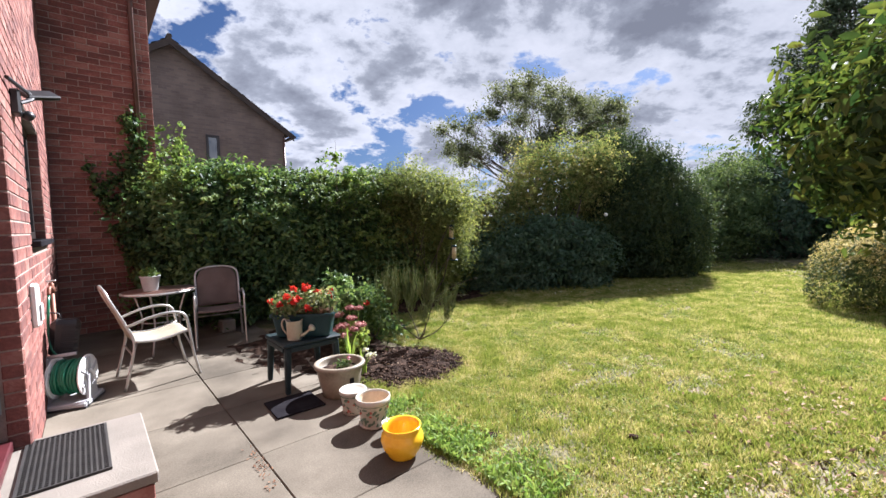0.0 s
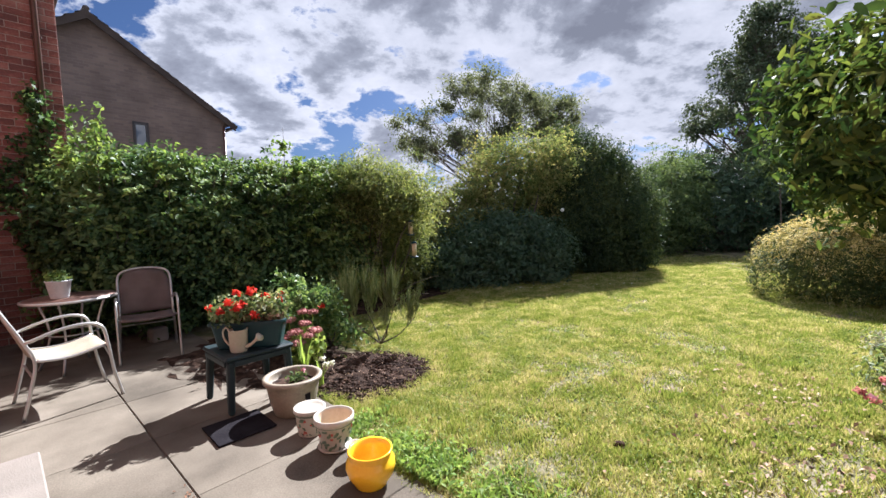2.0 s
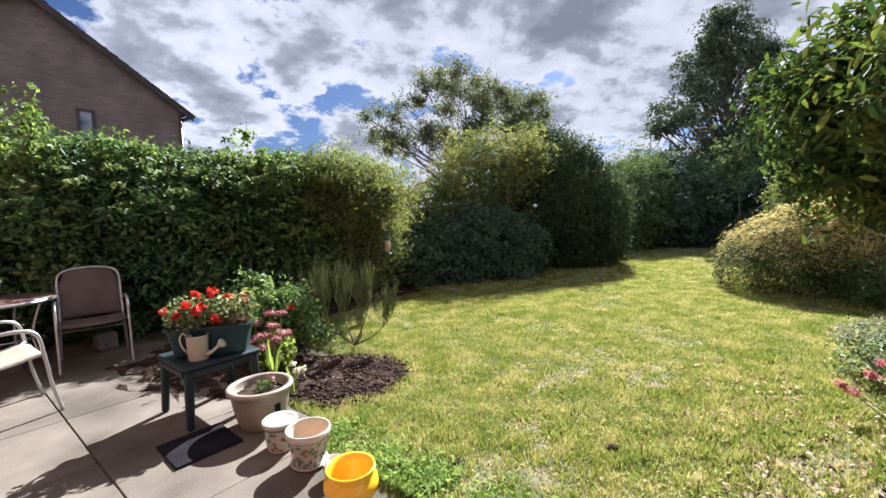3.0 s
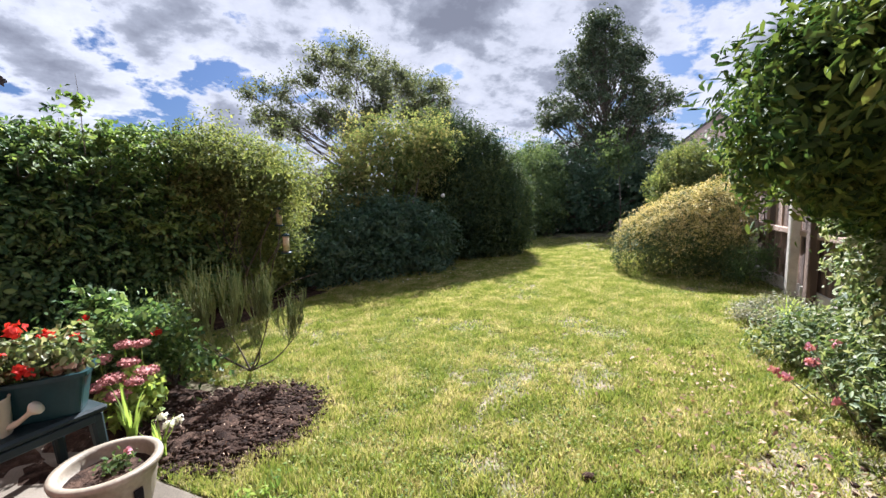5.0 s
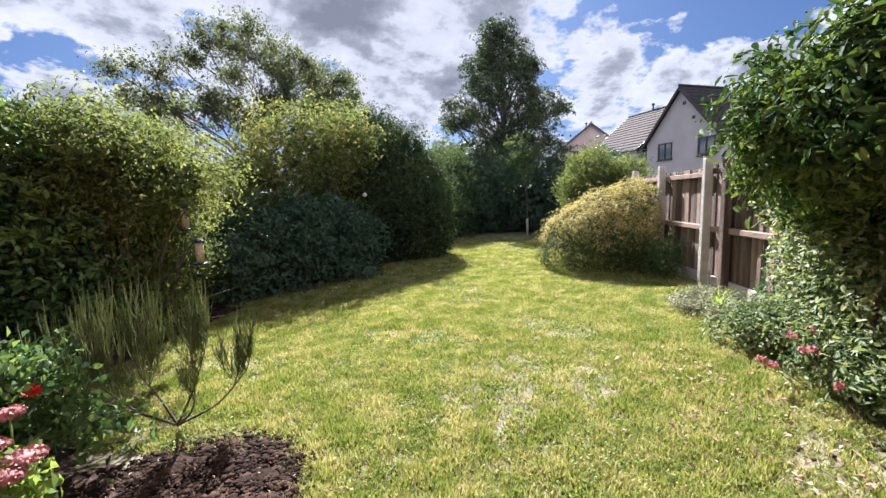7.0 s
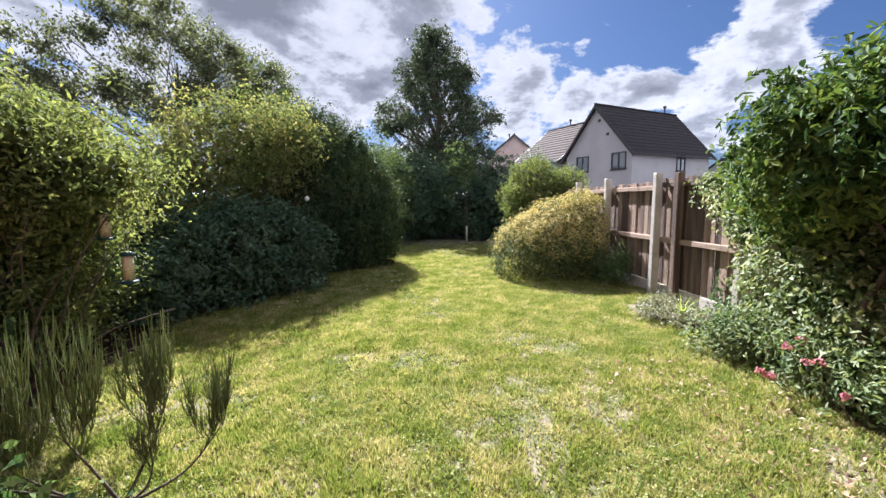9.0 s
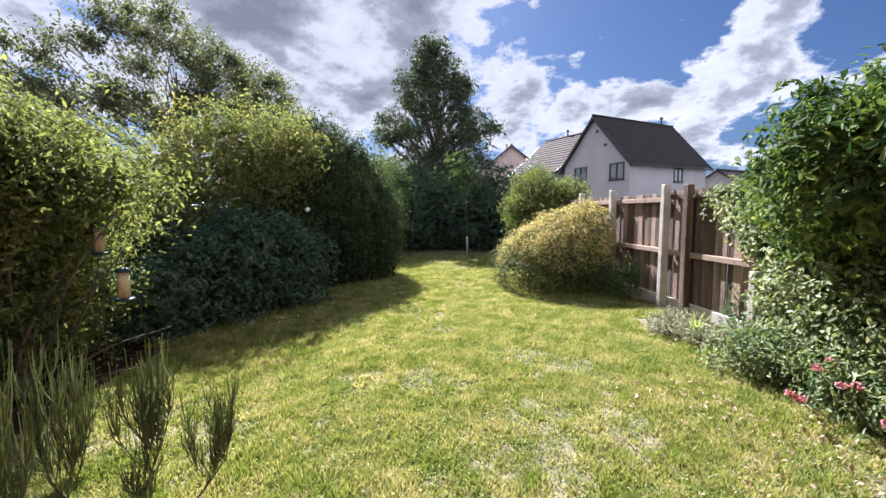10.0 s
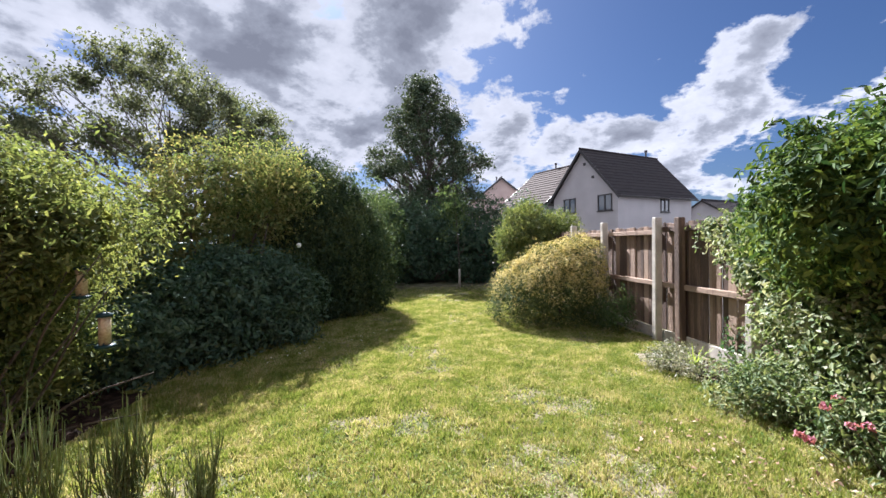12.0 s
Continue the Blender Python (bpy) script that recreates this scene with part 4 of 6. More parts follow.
shrub("fence_ivy", "variegated ivy climbing over the timber fence", "ivy",
      [at3(6.15, -1.26, 1.62, 0.26, 0.12, 0.16), at3(5.85, -1.24, 1.50, 0.28, 0.14, 0.26), at3(5.62, -1.2, 1.22, 0.18, 0.14, 0.3), at3(5.35, -1.15, 1.3, 0.32, 0.22, 0.42), at3(4.95, -1.1, 0.75, 0.36, 0.28, 0.6), at3(4.5, -1.0, 0.7, 0.5, 0.35, 0.6), at3(4.0, -0.95, 0.6, 0.55, 0.36, 0.6), at3(3.4, -0.95, 0.6, 0.55, 0.36, 0.6), at3(2.8, -0.95, 0.6, 0.5, 0.36, 0.6)], 22000, 0.052, M["variegated"], aspect=0.66, lump=0.3, inner_count=2200, fine=True, shell=0.2, clump=0.11, per=13, up=0.4, loose=0.5, stem=(0.012, [at(5.9, -1.2, 1.45), at(5.3, -1.18, 1.2), at(4.9, -1.05, 0.8), at(4.4, -0.9, 0.8), at(3.4, -0.9, 0.7)]))


# ---- grass ----
def build_grass():
    n = 780000
    u = 1.45 + 14.5 * rng.beta(1.0, 2.3, n)
    v = rng.uniform(-1.2, 6.3, n)
    x, y = u * CU - v * SU, u * SU + v * CU
    hu, hv = x * CH + y * SH, -x * SH + y * CH
    # bare soil, the patio and worn spots stay clear
    keep = ~(((u - 2.5) / 0.56) ** 2 + ((v - 3.32) / 0.56) ** 2 < rng.uniform(0.5, 1.25, n))
    keep &= ~((hu < 2.75) & (hv > 3.7)) & (hu > U_EDGE - 0.03 + 0.05 * np.sin(hv * 9) * rng.random(n)) & ~((hu < U_EDGE + 0.25) & (hv > 2.75))
    keep &= ~((u > 3.0) & (u < 6.6) & (v < -0.55 + 0.2 * np.sin(u * 2.3)))
    keep &= ~((v > 5.2) & (u < 6))
    worn = np.sin(x * 1.9 + 1.6 * np.sin(y * 1.3)) * np.sin(y * 2.3 + 0.9 * np.sin(x * 2.9)) + 0.6 * np.sin(x * 6.1 + 2 * np.sin(y * 4.3)) * np.sin(y * 5.7) + 0.7 * np.sin(x * 13.7 + 2.4 * np.sin(y * 7.9)) * np.sin(y * 15.1 + 2 * np.sin(x * 8.3))
    # dry ground along the flower bed
    worn += 0.5 * np.exp(-((u - 3.3) / 1.3) ** 2 - ((v - 0.1) / 0.55) ** 2)
    keep &= rng.random(n) < np.clip(1.12 - 0.75 * np.clip(worn, 0, 1.3), 0.22, 1)
    u, v, x, y, worn = u[keep], v[keep], x[keep], y[keep], worn[keep]
    n = len(x)
    tuft = np.clip(np.sin(x * 9.1 + 3 * np.sin(y * 5.3)) * np.sin(y * 10.3 + 2 * np.sin(x * 6.7)), -0.4, 1)
    h = (0.016 - 0.006 * np.clip(worn, -1, 1) + 0.013 * tuft) * rng.uniform(0.4, 1.6, n)
    h = np.maximum(h, 0.006)
    far = np.clip((u - 2) / 8, 0, 1)
    wd = rng.uniform(0.0025, 0.0055, n) * (1 + 1.8 * far)
    a = rng.uniform(0, 6.283, n)
    lean = rng.normal(0, 0.017, (n, 2))
    vt = np.zeros((n, 3, 3))
    vt[:, 0] = np.stack([x - np.cos(a) * wd, y - np.sin(a) * wd, np.full(n, -0.02)], 1)
    vt[:, 1] = np.stack([x + np.cos(a) * wd, y + np.sin(a) * wd, np.full(n, -0.02)], 1)
    vt[:, 2] = np.stack([x + lean[:, 0], y + lean[:, 1], h], 1)
    ob = raw_mesh("grass", vt.reshape(-1, 3), np.arange(3 * n).reshape(n, 3), M["grass"])
    tagged(ob, "short patchy lawn grass with dry straw-coloured spots", "grass", kind="stuff")


build_grass()


# ---- materials of the small things ----
M["alu"] = material("grey metal tube", [(0.42, 0.41, 0.38), (0.52, 0.51, 0.48)], 10, 0.38, metal=0.75, bump=0.05)
M["cream_cloth"] = material("cream woven seat", [(0.27, 0.235, 0.17), (0.36, 0.32, 0.24)], 5, 0.85, bump=0.5, fine=240, spec=0.2)
M["brown_cloth"] = material("brown woven mesh", [(0.085, 0.06, 0.05), (0.14, 0.10, 0.085)], 5, 0.8, bump=0.5, fine=240)
M["table_top"] = material("brown table top", [(0.10, 0.05, 0.035), (0.19, 0.11, 0.08)], 7, 0.45, bump=0.1)
M["zinc"] = material("whitewashed zinc", [(0.55, 0.56, 0.56), (0.72, 0.73, 0.72)], 6, 0.5, metal=0.2, bump=0.1)
M["green_plastic"] = material("dark green plastic", [(0.009, 0.019, 0.021), (0.016, 0.030, 0.033)], 6, 0.5, bump=0.08, spec=0.3)
M["teal_plastic"] = material("teal plastic", [(0.005, 0.028, 0.033), (0.009, 0.042, 0.047)], 6, 0.45, bump=0.08, spec=0.3)
M["cream_enamel"] = material("cream enamel", [(0.40, 0.375, 0.27), (0.47, 0.445, 0.34)], 6, 0.4, bump=0.05)
M["clay_pale"] = material("pale glazed clay", [(0.17, 0.145, 0.10), (0.235, 0.20, 0.145), (0.29, 0.25, 0.185)], 5, 0.5, bump=0.15)
M["ceramic"] = material("white ceramic", [(0.36, 0.335, 0.275), (0.46, 0.435, 0.37)], 5, 0.3, bump=0.05)
M["ceramic_in"] = material("unglazed inside", [(0.46, 0.36, 0.25), (0.58, 0.47, 0.34)], 6, 0.8, bump=0.2)
M["ceramic_green"] = material("green glaze", [(0.06, 0.11, 0.07), (0.12, 0.18, 0.12)], 20, 0.35, bump=0.05)
M["ceramic_red"] = material("red glaze", [(0.30, 0.05, 0.04), (0.42, 0.09, 0.06)], 20, 0.35, bump=0.05)
M["yellow_glaze"] = material("yellow glaze", [(0.72, 0.40, 0.012), (0.82, 0.50, 0.02)], 4, 0.22, bump=0.03)
M["slate"] = material("dark slate", [(0.013, 0.012, 0.014), (0.024, 0.023, 0.025)], 6, 1.0, bump=0.3, spec=0.0)
M["rubber"] = material("black rubber", [(0.014, 0.013, 0.012), (0.030, 0.027, 0.024)], 9, 0.7, bump=0.2)
M["hose"] = material("green hose", [(0.01, 0.13, 0.07), (0.02, 0.20, 0.11)], 9, 0.3, bump=0.02)
M["black_plastic"] = material("black plastic", [(0.010, 0.010, 0.011), (0.022, 0.022, 0.024)], 9, 0.4, bump=0.1)
M["red_petal"] = material("red petal", [(0.50, 0.025, 0.018), (0.66, 0.06, 0.04)], 20, 0.7, bump=0, leaf=0.3, spec=0.2)
M["pink_petal"] = material("pink petal", [(0.34, 0.13, 0.12), (0.47, 0.24, 0.215)], 20, 0.8, bump=0.2, spec=0.2)
M["magenta_petal"] = material("magenta petal", [(0.37, 0.11, 0.16), (0.52, 0.26, 0.30)], 20, 0.7, bump=0, leaf=0.3, spec=0.2)
M["white_petal"] = material("white petal", [(0.72, 0.72, 0.62), (0.82, 0.82, 0.74)], 20, 0.6, bump=0, leaf=0.2)
M["lime_blade"] = leafmat("lime blade", (0.12, 0.20, 0.03), (0.20, 0.30, 0.05), (0.30, 0.38, 0.08), leaf=0.5)
M["broom"] = leafmat("broom twig", (0.07, 0.105, 0.03), (0.115, 0.155, 0.045), (0.18, 0.215, 0.07), gloss=0.7, leaf=0.48, spec=0.12)
M["dead_leaf"] = leafmat("fallen leaf", (0.10, 0.058, 0.025), (0.25, 0.185, 0.08), (0.37, 0.315, 0.155), gloss=0.8, leaf=0.2, spec=0.1)
M["debris"] = leafmat("joint debris", (0.05, 0.03, 0.010), (0.11, 0.06, 0.020), (0.17, 0.10, 0.035), gloss=0.8, leaf=0.0)
M["clover"] = leafmat("clover", (0.07, 0.13, 0.02), (0.13, 0.21, 0.035), (0.21, 0.27, 0.06), (0.34, 0.34, 0.12), gloss=0.7, leaf=0.35, spec=0.1)
M["weed"] = leafmat("weed leaf", (0.08, 0.16, 0.025), (0.14, 0.24, 0.04), (0.22, 0.31, 0.07), gloss=0.6, leaf=0.4, spec=0.2)
M["seed"] = material("feeder seed", [(0.34, 0.27, 0.14), (0.50, 0.43, 0.26)], 60, 0.5, bump=0.2)
M["lamp_glass"] = material("frosted lamp glass", [(0.16, 0.16, 0.16), (0.22, 0.22, 0.22)], 9, 0.3, bump=0.02)
M["reel_grey"] = material("pale grey plastic", [(0.34, 0.34, 0.35), (0.44, 0.44, 0.45)], 7, 0.5, bump=0.06)
M["copper"] = material("copper pipe", [(0.16, 0.07, 0.045), (0.26, 0.12, 0.08)], 9, 0.55, metal=0.5, bump=0.05)


def lathed(name, profile, mat, parent, sides=36, label=""):
    return part(name, lathe(bmesh.new(), profile, sides), mat, parent, label, smooth=True)


def sheet(bm, fn, nu, nv, thick):
    """A curved panel with thickness; fn(a, b) gives points, a and b in 0..1."""
    g0 = [[Vector(fn(i / nu, j / nv)) for j in range(nv + 1)] for i in range(nu + 1)]
    def normal(i, j):
        du = g0[min(nu, i + 1)][j] - g0[max(0, i - 1)][j]
        dv = g0[i][min(nv, j + 1)] - g0[i][max(0, j - 1)]
        return du.cross(dv).normalized()
    a = [[bm.verts.new(g0[i][j] + normal(i, j) * thick / 2) for j in range(nv + 1)] for i in range(nu + 1)]
    b = [[bm.verts.new(g0[i][j] - normal(i, j) * thick / 2) for j in range(nv + 1)] for i in range(nu + 1)]
    for i in range(nu):
        for j in range(nv):
            bm.faces.new((a[i][j], a[i + 1][j], a[i + 1][j + 1], a[i][j + 1]))
            bm.faces.new((b[i][j + 1], b[i + 1][j + 1], b[i + 1][j], b[i][j]))
    rim = [(i, 0) for i in range(nu)] + [(nu, j) for j in range(nv)] + [(i, nv) for i in range(nu, 0, -1)] + [(0, j) for j in range(nv, 0, -1)]
    for k, (i, j) in enumerate(rim):
        i2, j2 = rim[(k + 1) % len(rim)]
        bm.faces.new((a[i][j], b[i][j], b[i2][j2], a[i2][j2]))
    return bm


# ---- garden chairs, facing local +x ----
def garden_chair(label, m, cloth, cloth_label):
    c = thing("garden_chair", label, "chair", m, group="patio chairs")
    half = 0.265
    part("seat", sheet(bmesh.new(), lambda a, b: (-0.20 + 0.45 * a, (b - 0.5) * 0.47, 0.425 + 0.035 * a ** 2 - 0.025 * math.sin(math.pi * a) - 0.012 * math.sin(math.pi * b) - (0.03 * max(0, a - 0.9) / 0.1)), 14, 6, 0.012), cloth, c, cloth_label, smooth=True)
    part("backrest", sheet(bmesh.new(), lambda a, b: (-0.20 - 0.17 * a - 0.02 * math.sin(math.pi * b), (b - 0.5) * (0.47 - 0.10 * max(0, a - 0.75) / 0.25), 0.44 + (0.44 + 0.035 * math.sin(math.pi * b)) * a), 10, 10, 0.012), cloth, c, cloth_label, smooth=True)
    for s in (1, -1):
        y = s * half
        front = smooth_path([(0.30, y, 0.0), (0.255, y, 0.22), (0.23, y, 0.45), (0.20, y, 0.60), (0.10, y, 0.645), (-0.06, y, 0.63), (-0.20, y, 0.585), (-0.245, y * 0.93, 0.57)], 7)
        part("front_leg", tube(bmesh.new(), front, 0.0125, 10), M["alu"], c, smooth=True)
        back = smooth_path([(-0.29, y, 0.0), (-0.235, y * 0.97, 0.22), (-0.20, y * 0.93, 0.42), (-0.26, y * 0.93, 0.60), (-0.345, y * 0.93, 0.80), (-0.372, y * 0.8, 0.88), (-0.385, y * 0.4, 0.915), (-0.388, 0, 0.922)], 7)
        part("back_leg", tube(bmesh.new(), back, 0.0125, 10), M["alu"], c, smooth=True)
        side = smooth_path([(-0.20, y * 0.93, 0.42), (0.0, y * 0.93, 0.405), (0.23, y * 0.97, 0.45)], 6)
        part("side_rail", tube(bmesh.new(), side, 0.011, 8), M["alu"], c, smooth=True)
    part("stretcher", tube(bmesh.new(), [(-0.215, -half * 0.95, 0.30), (-0.215, half * 0.95, 0.30)], 0.009, 8), M["alu"], c)
    return c


garden_chair("grey metal garden chair with a sunlit cream woven seat", hpose(0.48, 4.87, 0.0, 4), M["cream_cloth"], "cream woven seat fabric")
garden_chair("grey metal garden chair with brown mesh back in shade", hpose(1.24, 5.76, 0.0, -100), M["brown_cloth"], "brown mesh fabric")


def bistro_table(m):
    t = thing("bistro_table", "round brown-topped patio table with a silver rim", "table", m)
    lathed("tabletop", [(0, 0.695), (0.36, 0.695), (0.36, 0.715), (0, 0.715)], M["table_top"], t, 48)
    rim = [(0.365 * math.cos(k * math.pi / 24), 0.365 * math.sin(k * math.pi / 24), 0.703) for k in range(48)]
    part("rim", tube(bmesh.new(), rim, 0.014, 8, closed=True), M["alu"], t, smooth=True)
    for k in range(4):
        a = math.pi / 4 + k * math.pi / 2
        c, s = math.cos(a), math.sin(a)
        pts = smooth_path([(0.27 * c, 0.27 * s, 0.69), (0.20 * c, 0.20 * s, 0.45), (0.20 * c, 0.20 * s, 0.28), (0.30 * c, 0.30 * s, 0.0)], 6)
        part("leg", tube(bmesh.new(), pts, 0.011, 8), M["alu"], t, smooth=True)
    ring = [(0.20 * math.cos(k * math.pi / 12), 0.20 * math.sin(k * math.pi / 12), 0.36) for k in range(24)]
    part("brace", tube(bmesh.new(), ring, 0.007, 6, closed=True), M["alu"], t, smooth=True)


bistro_table(hpose(0.64, 5.88, 0, 20))


def potted(parent, name, centre, radii, count, size, mat, **kw):
    return foliage(name, rng, [(*centre, *radii)], count, size, mat, parent, shell=0.6, lump=0.3, inner=0, floor_z=-1, **kw)


bucket = thing("zinc_bucket", "small whitewashed zinc bucket with a green herb on the table", "planter", hpose(0.56, 5.88, 0.716))
lathed("bucket", [(0, 0.0), (0.068, 0.0), (0.072, 0.008), (0.098, 0.165), (0.104, 0.168), (0.104, 0.176), (0.096, 0.176), (0.088, 0.15), (0, 0.15)], M["zinc"], bucket)
potted(bucket, "herb", (0, 0, 0.20), (0.09, 0.09, 0.07), 320, 0.05, M["bright"], aspect=0.35)
tub = thing("stone_block", "small pale stone block on the patio under the hedge", "block", hpose(1.42, 6.25, 0, 10))
part("block", boxed(-0.09, 0.09, -0.08, 0.08, 0, 0.17, 0.015), M["stone"], tub)


# ---- stool with trough and watering can ----
def plastic_stool(m):
    st = thing("plastic_stool", "dark green moulded plastic garden side table", "stool", m)
    bm = boxed(-0.26, 0.26, -0.25, 0.25, 0.395, 0.43, 0.012)
    part("tabletop", bm, M["green_plastic"], st)
    for sx in (1, -1):
        part("apron", boxed(sx * 0.245 - 0.012, sx * 0.245 + 0.012, -0.20, 0.20, 0.355, 0.394, 0.004), M["green_plastic"], st)
        part("apron", boxed(-0.20, 0.20, sx * 0.235 - 0.012, sx * 0.235 + 0.012, 0.355, 0.394, 0.004), M["green_plastic"], st)
        for sy in (1, -1):
            bm = boxed(-0.029, 0.029, -0.029, 0.029, 0, 0.394, 0.012)
            for v in bm.verts:
                k = 1 - v.co.z / 0.394
                v.co.x = v.co.x * (1 - 0.28 * k) + sx * 0.02 * k
                v.co.y = v.co.y * (1 - 0.28 * k) + sy * 0.02 * k
            leg = part("leg", bm, M["green_plastic"], st)
            leg.matrix_basis = Matrix.Translation((sx * 0.215, sy * 0.205, 0))


plastic_stool(hpose(1.475, 3.715))


def trough(m):
    t = thing("flower_trough", "teal plastic trough of red geraniums on the green stool", "planter", m)
    bm = bmesh.new()
    rings = []
    for l, w, z in ((0.225, 0.075, 0.0), (0.232, 0.080, 0.01), (0.265, 0.10, 0.19), (0.285, 0.118, 0.192), (0.285, 0.118, 0.212), (0.262, 0.095, 0.212), (0.25, 0.088, 0.17)):
        ring = []
        for k in range(24):
            a = 2 * math.pi * (k + 0.5) / 24
            cx, sy = math.cos(a), math.sin(a)
            e = 0.22
            ring.append(bm.verts.new((l * math.copysign(abs(cx) ** e, cx), w * math.copysign(abs(sy) ** e, sy), z)))
        rings.append(ring)
    for a, b in zip(rings, rings[1:]):
        for k in range(24):
            bm.faces.new((a[k], a[(k + 1) % 24], b[(k + 1) % 24], b[k]))
    bm.faces.new(rings[0][::-1])
    bm.faces.new(rings[-1])
    part("trough", bm, M["teal_plastic"], t)
    part("soil", boxed(-0.235, 0.235, -0.075, 0.075, 0.165, 0.18, 0.004), M["soil"], t)
    for x in (-0.18, -0.06, 0.07, 0.19):
        potted(t, "geranium_leaves", (x, rng.uniform(-0.02, 0.04), 0.29), (0.12, 0.14, 0.13), 420, 0.038, M["variegated"], aspect=0.8, fine=True)
    for x in (-0.2, -0.05, 0.1, 0.2):
        potted(t, "dry_leaves", (x, 0.0, 0.235), (0.09, 0.11, 0.05), 70, 0.05, M["dead_leaf"], aspect=0.7)
    stems = bmesh.new()
    heads = [(-0.26, -0.08, 0.33), (-0.12, -0.12, 0.38), (-0.05, -0.14, 0.34), (0.02, 0.0, 0.44), (-0.1, 0.04, 0.42), (0.12, 0.02, 0.39), (0.22, 0.04, 0.34), (0.07, -0.12, 0.27), (-0.03, -0.10, 0.36), (-0.17, -0.13, 0.31)]
    for hx, hy, hz in heads:
        tube(stems, [(hx * 0.6, hy * 0.3, 0.17), (hx * 0.8, hy * 0.6, 0.27), (hx, hy, hz)], 0.0025, 5)
        potted(t, "flower_head", (hx, hy, hz), (0.036, 0.036, 0.028), 34, 0.034, M["red_petal"], aspect=0.8)
    part("flower_stem", stems, M["lime_blade"], t)


trough(Matrix.Translation((-1.30, 3.74, 0.43)) @ Matrix.Rotation(radians(3), 4, "Z"))


def watering_can(m):
    w = thing("watering_can", "small cream enamel watering can on the stool", "watering can", m)
    lathed("can", [(0, 0), (0.058, 0), (0.062, 0.006), (0.068, 0.165), (0.071, 0.168), (0.069, 0.172), (0.063, 0.165), (0.057, 0.02), (0, 0.02)], M["cream_enamel"], w)
    part("spout", tube(bmesh.new(), smooth_path([(0.058, 0, 0.035), (0.10, 0, 0.055), (0.15, 0, 0.095)], 5), [0.014] * 5 + [0.011] * 6, 10), M["cream_enamel"], w, smooth=True)
    rose = lathe(bmesh.new(), [(0.010, 0), (0.032, 0.035), (0.032, 0.042), (0, 0.046)], 20)
    ob = part("rose", rose, M["cream_enamel"], w, smooth=True)
    ob.matrix_basis = Matrix.Translation((0.145, 0, 0.090)) @ Matrix.Rotation(radians(52), 4, "Y")
    part("handle", tube(bmesh.new(), smooth_path([(-0.064, 0, 0.155), (-0.10, 0, 0.178), (-0.125, 0, 0.14), (-0.11, 0, 0.08), (-0.064, 0, 0.03)], 7), 0.007, 8), M["cream_enamel"], w, smooth=True)


watering_can(Matrix.Translation((-1.345, 3.60, 0.43)) @ Matrix.Rotation(radians(-14), 4, "Z"))

# ---- pots along the lawn edge ----
pot = thing("clay_pot", "large pale glazed clay pot with a small pink-flowered plant", "plant pot", Matrix.Translation((-0.92, 3.44, 0.0)))
lathed("pot", [(0, 0), (0.125, 0), (0.138, 0.01), (0.165, 0.10), (0.182, 0.20), (0.186, 0.235), (0.207, 0.245), (0.211, 0.262), (0.205, 0.275), (0.178, 0.275), (0.170, 0.255), (0.162, 0.20), (0, 0.20)], M["clay_pale"], pot, 44)
lathed("soil", [(0.163, 0.212), (0.10, 0.225), (0, 0.23)], M["soil"], pot, 24)
potted(pot, "plant", (0.03, 0.0, 0.26), (0.10, 0.08, 0.055), 130, 0.03, M["tree_leaf"], aspect=0.5)
for dx, dy, dz in ((0.08, -0.01, 0.31),):
    potted(pot, "flower", (dx, dy, dz), (0.016, 0.016, 0.012), 14, 0.02, M["magenta_petal"], aspect=0.9)
part("motif", boxed(-0.02, 0.02, -0.004, 0.004, -0.03, 0.03, 0.003), M["slate"], pot).matrix_basis = Matrix.Translation((0.13, -0.126, 0.15)) @ Matrix.Rotation(radians(46), 4, "Z")


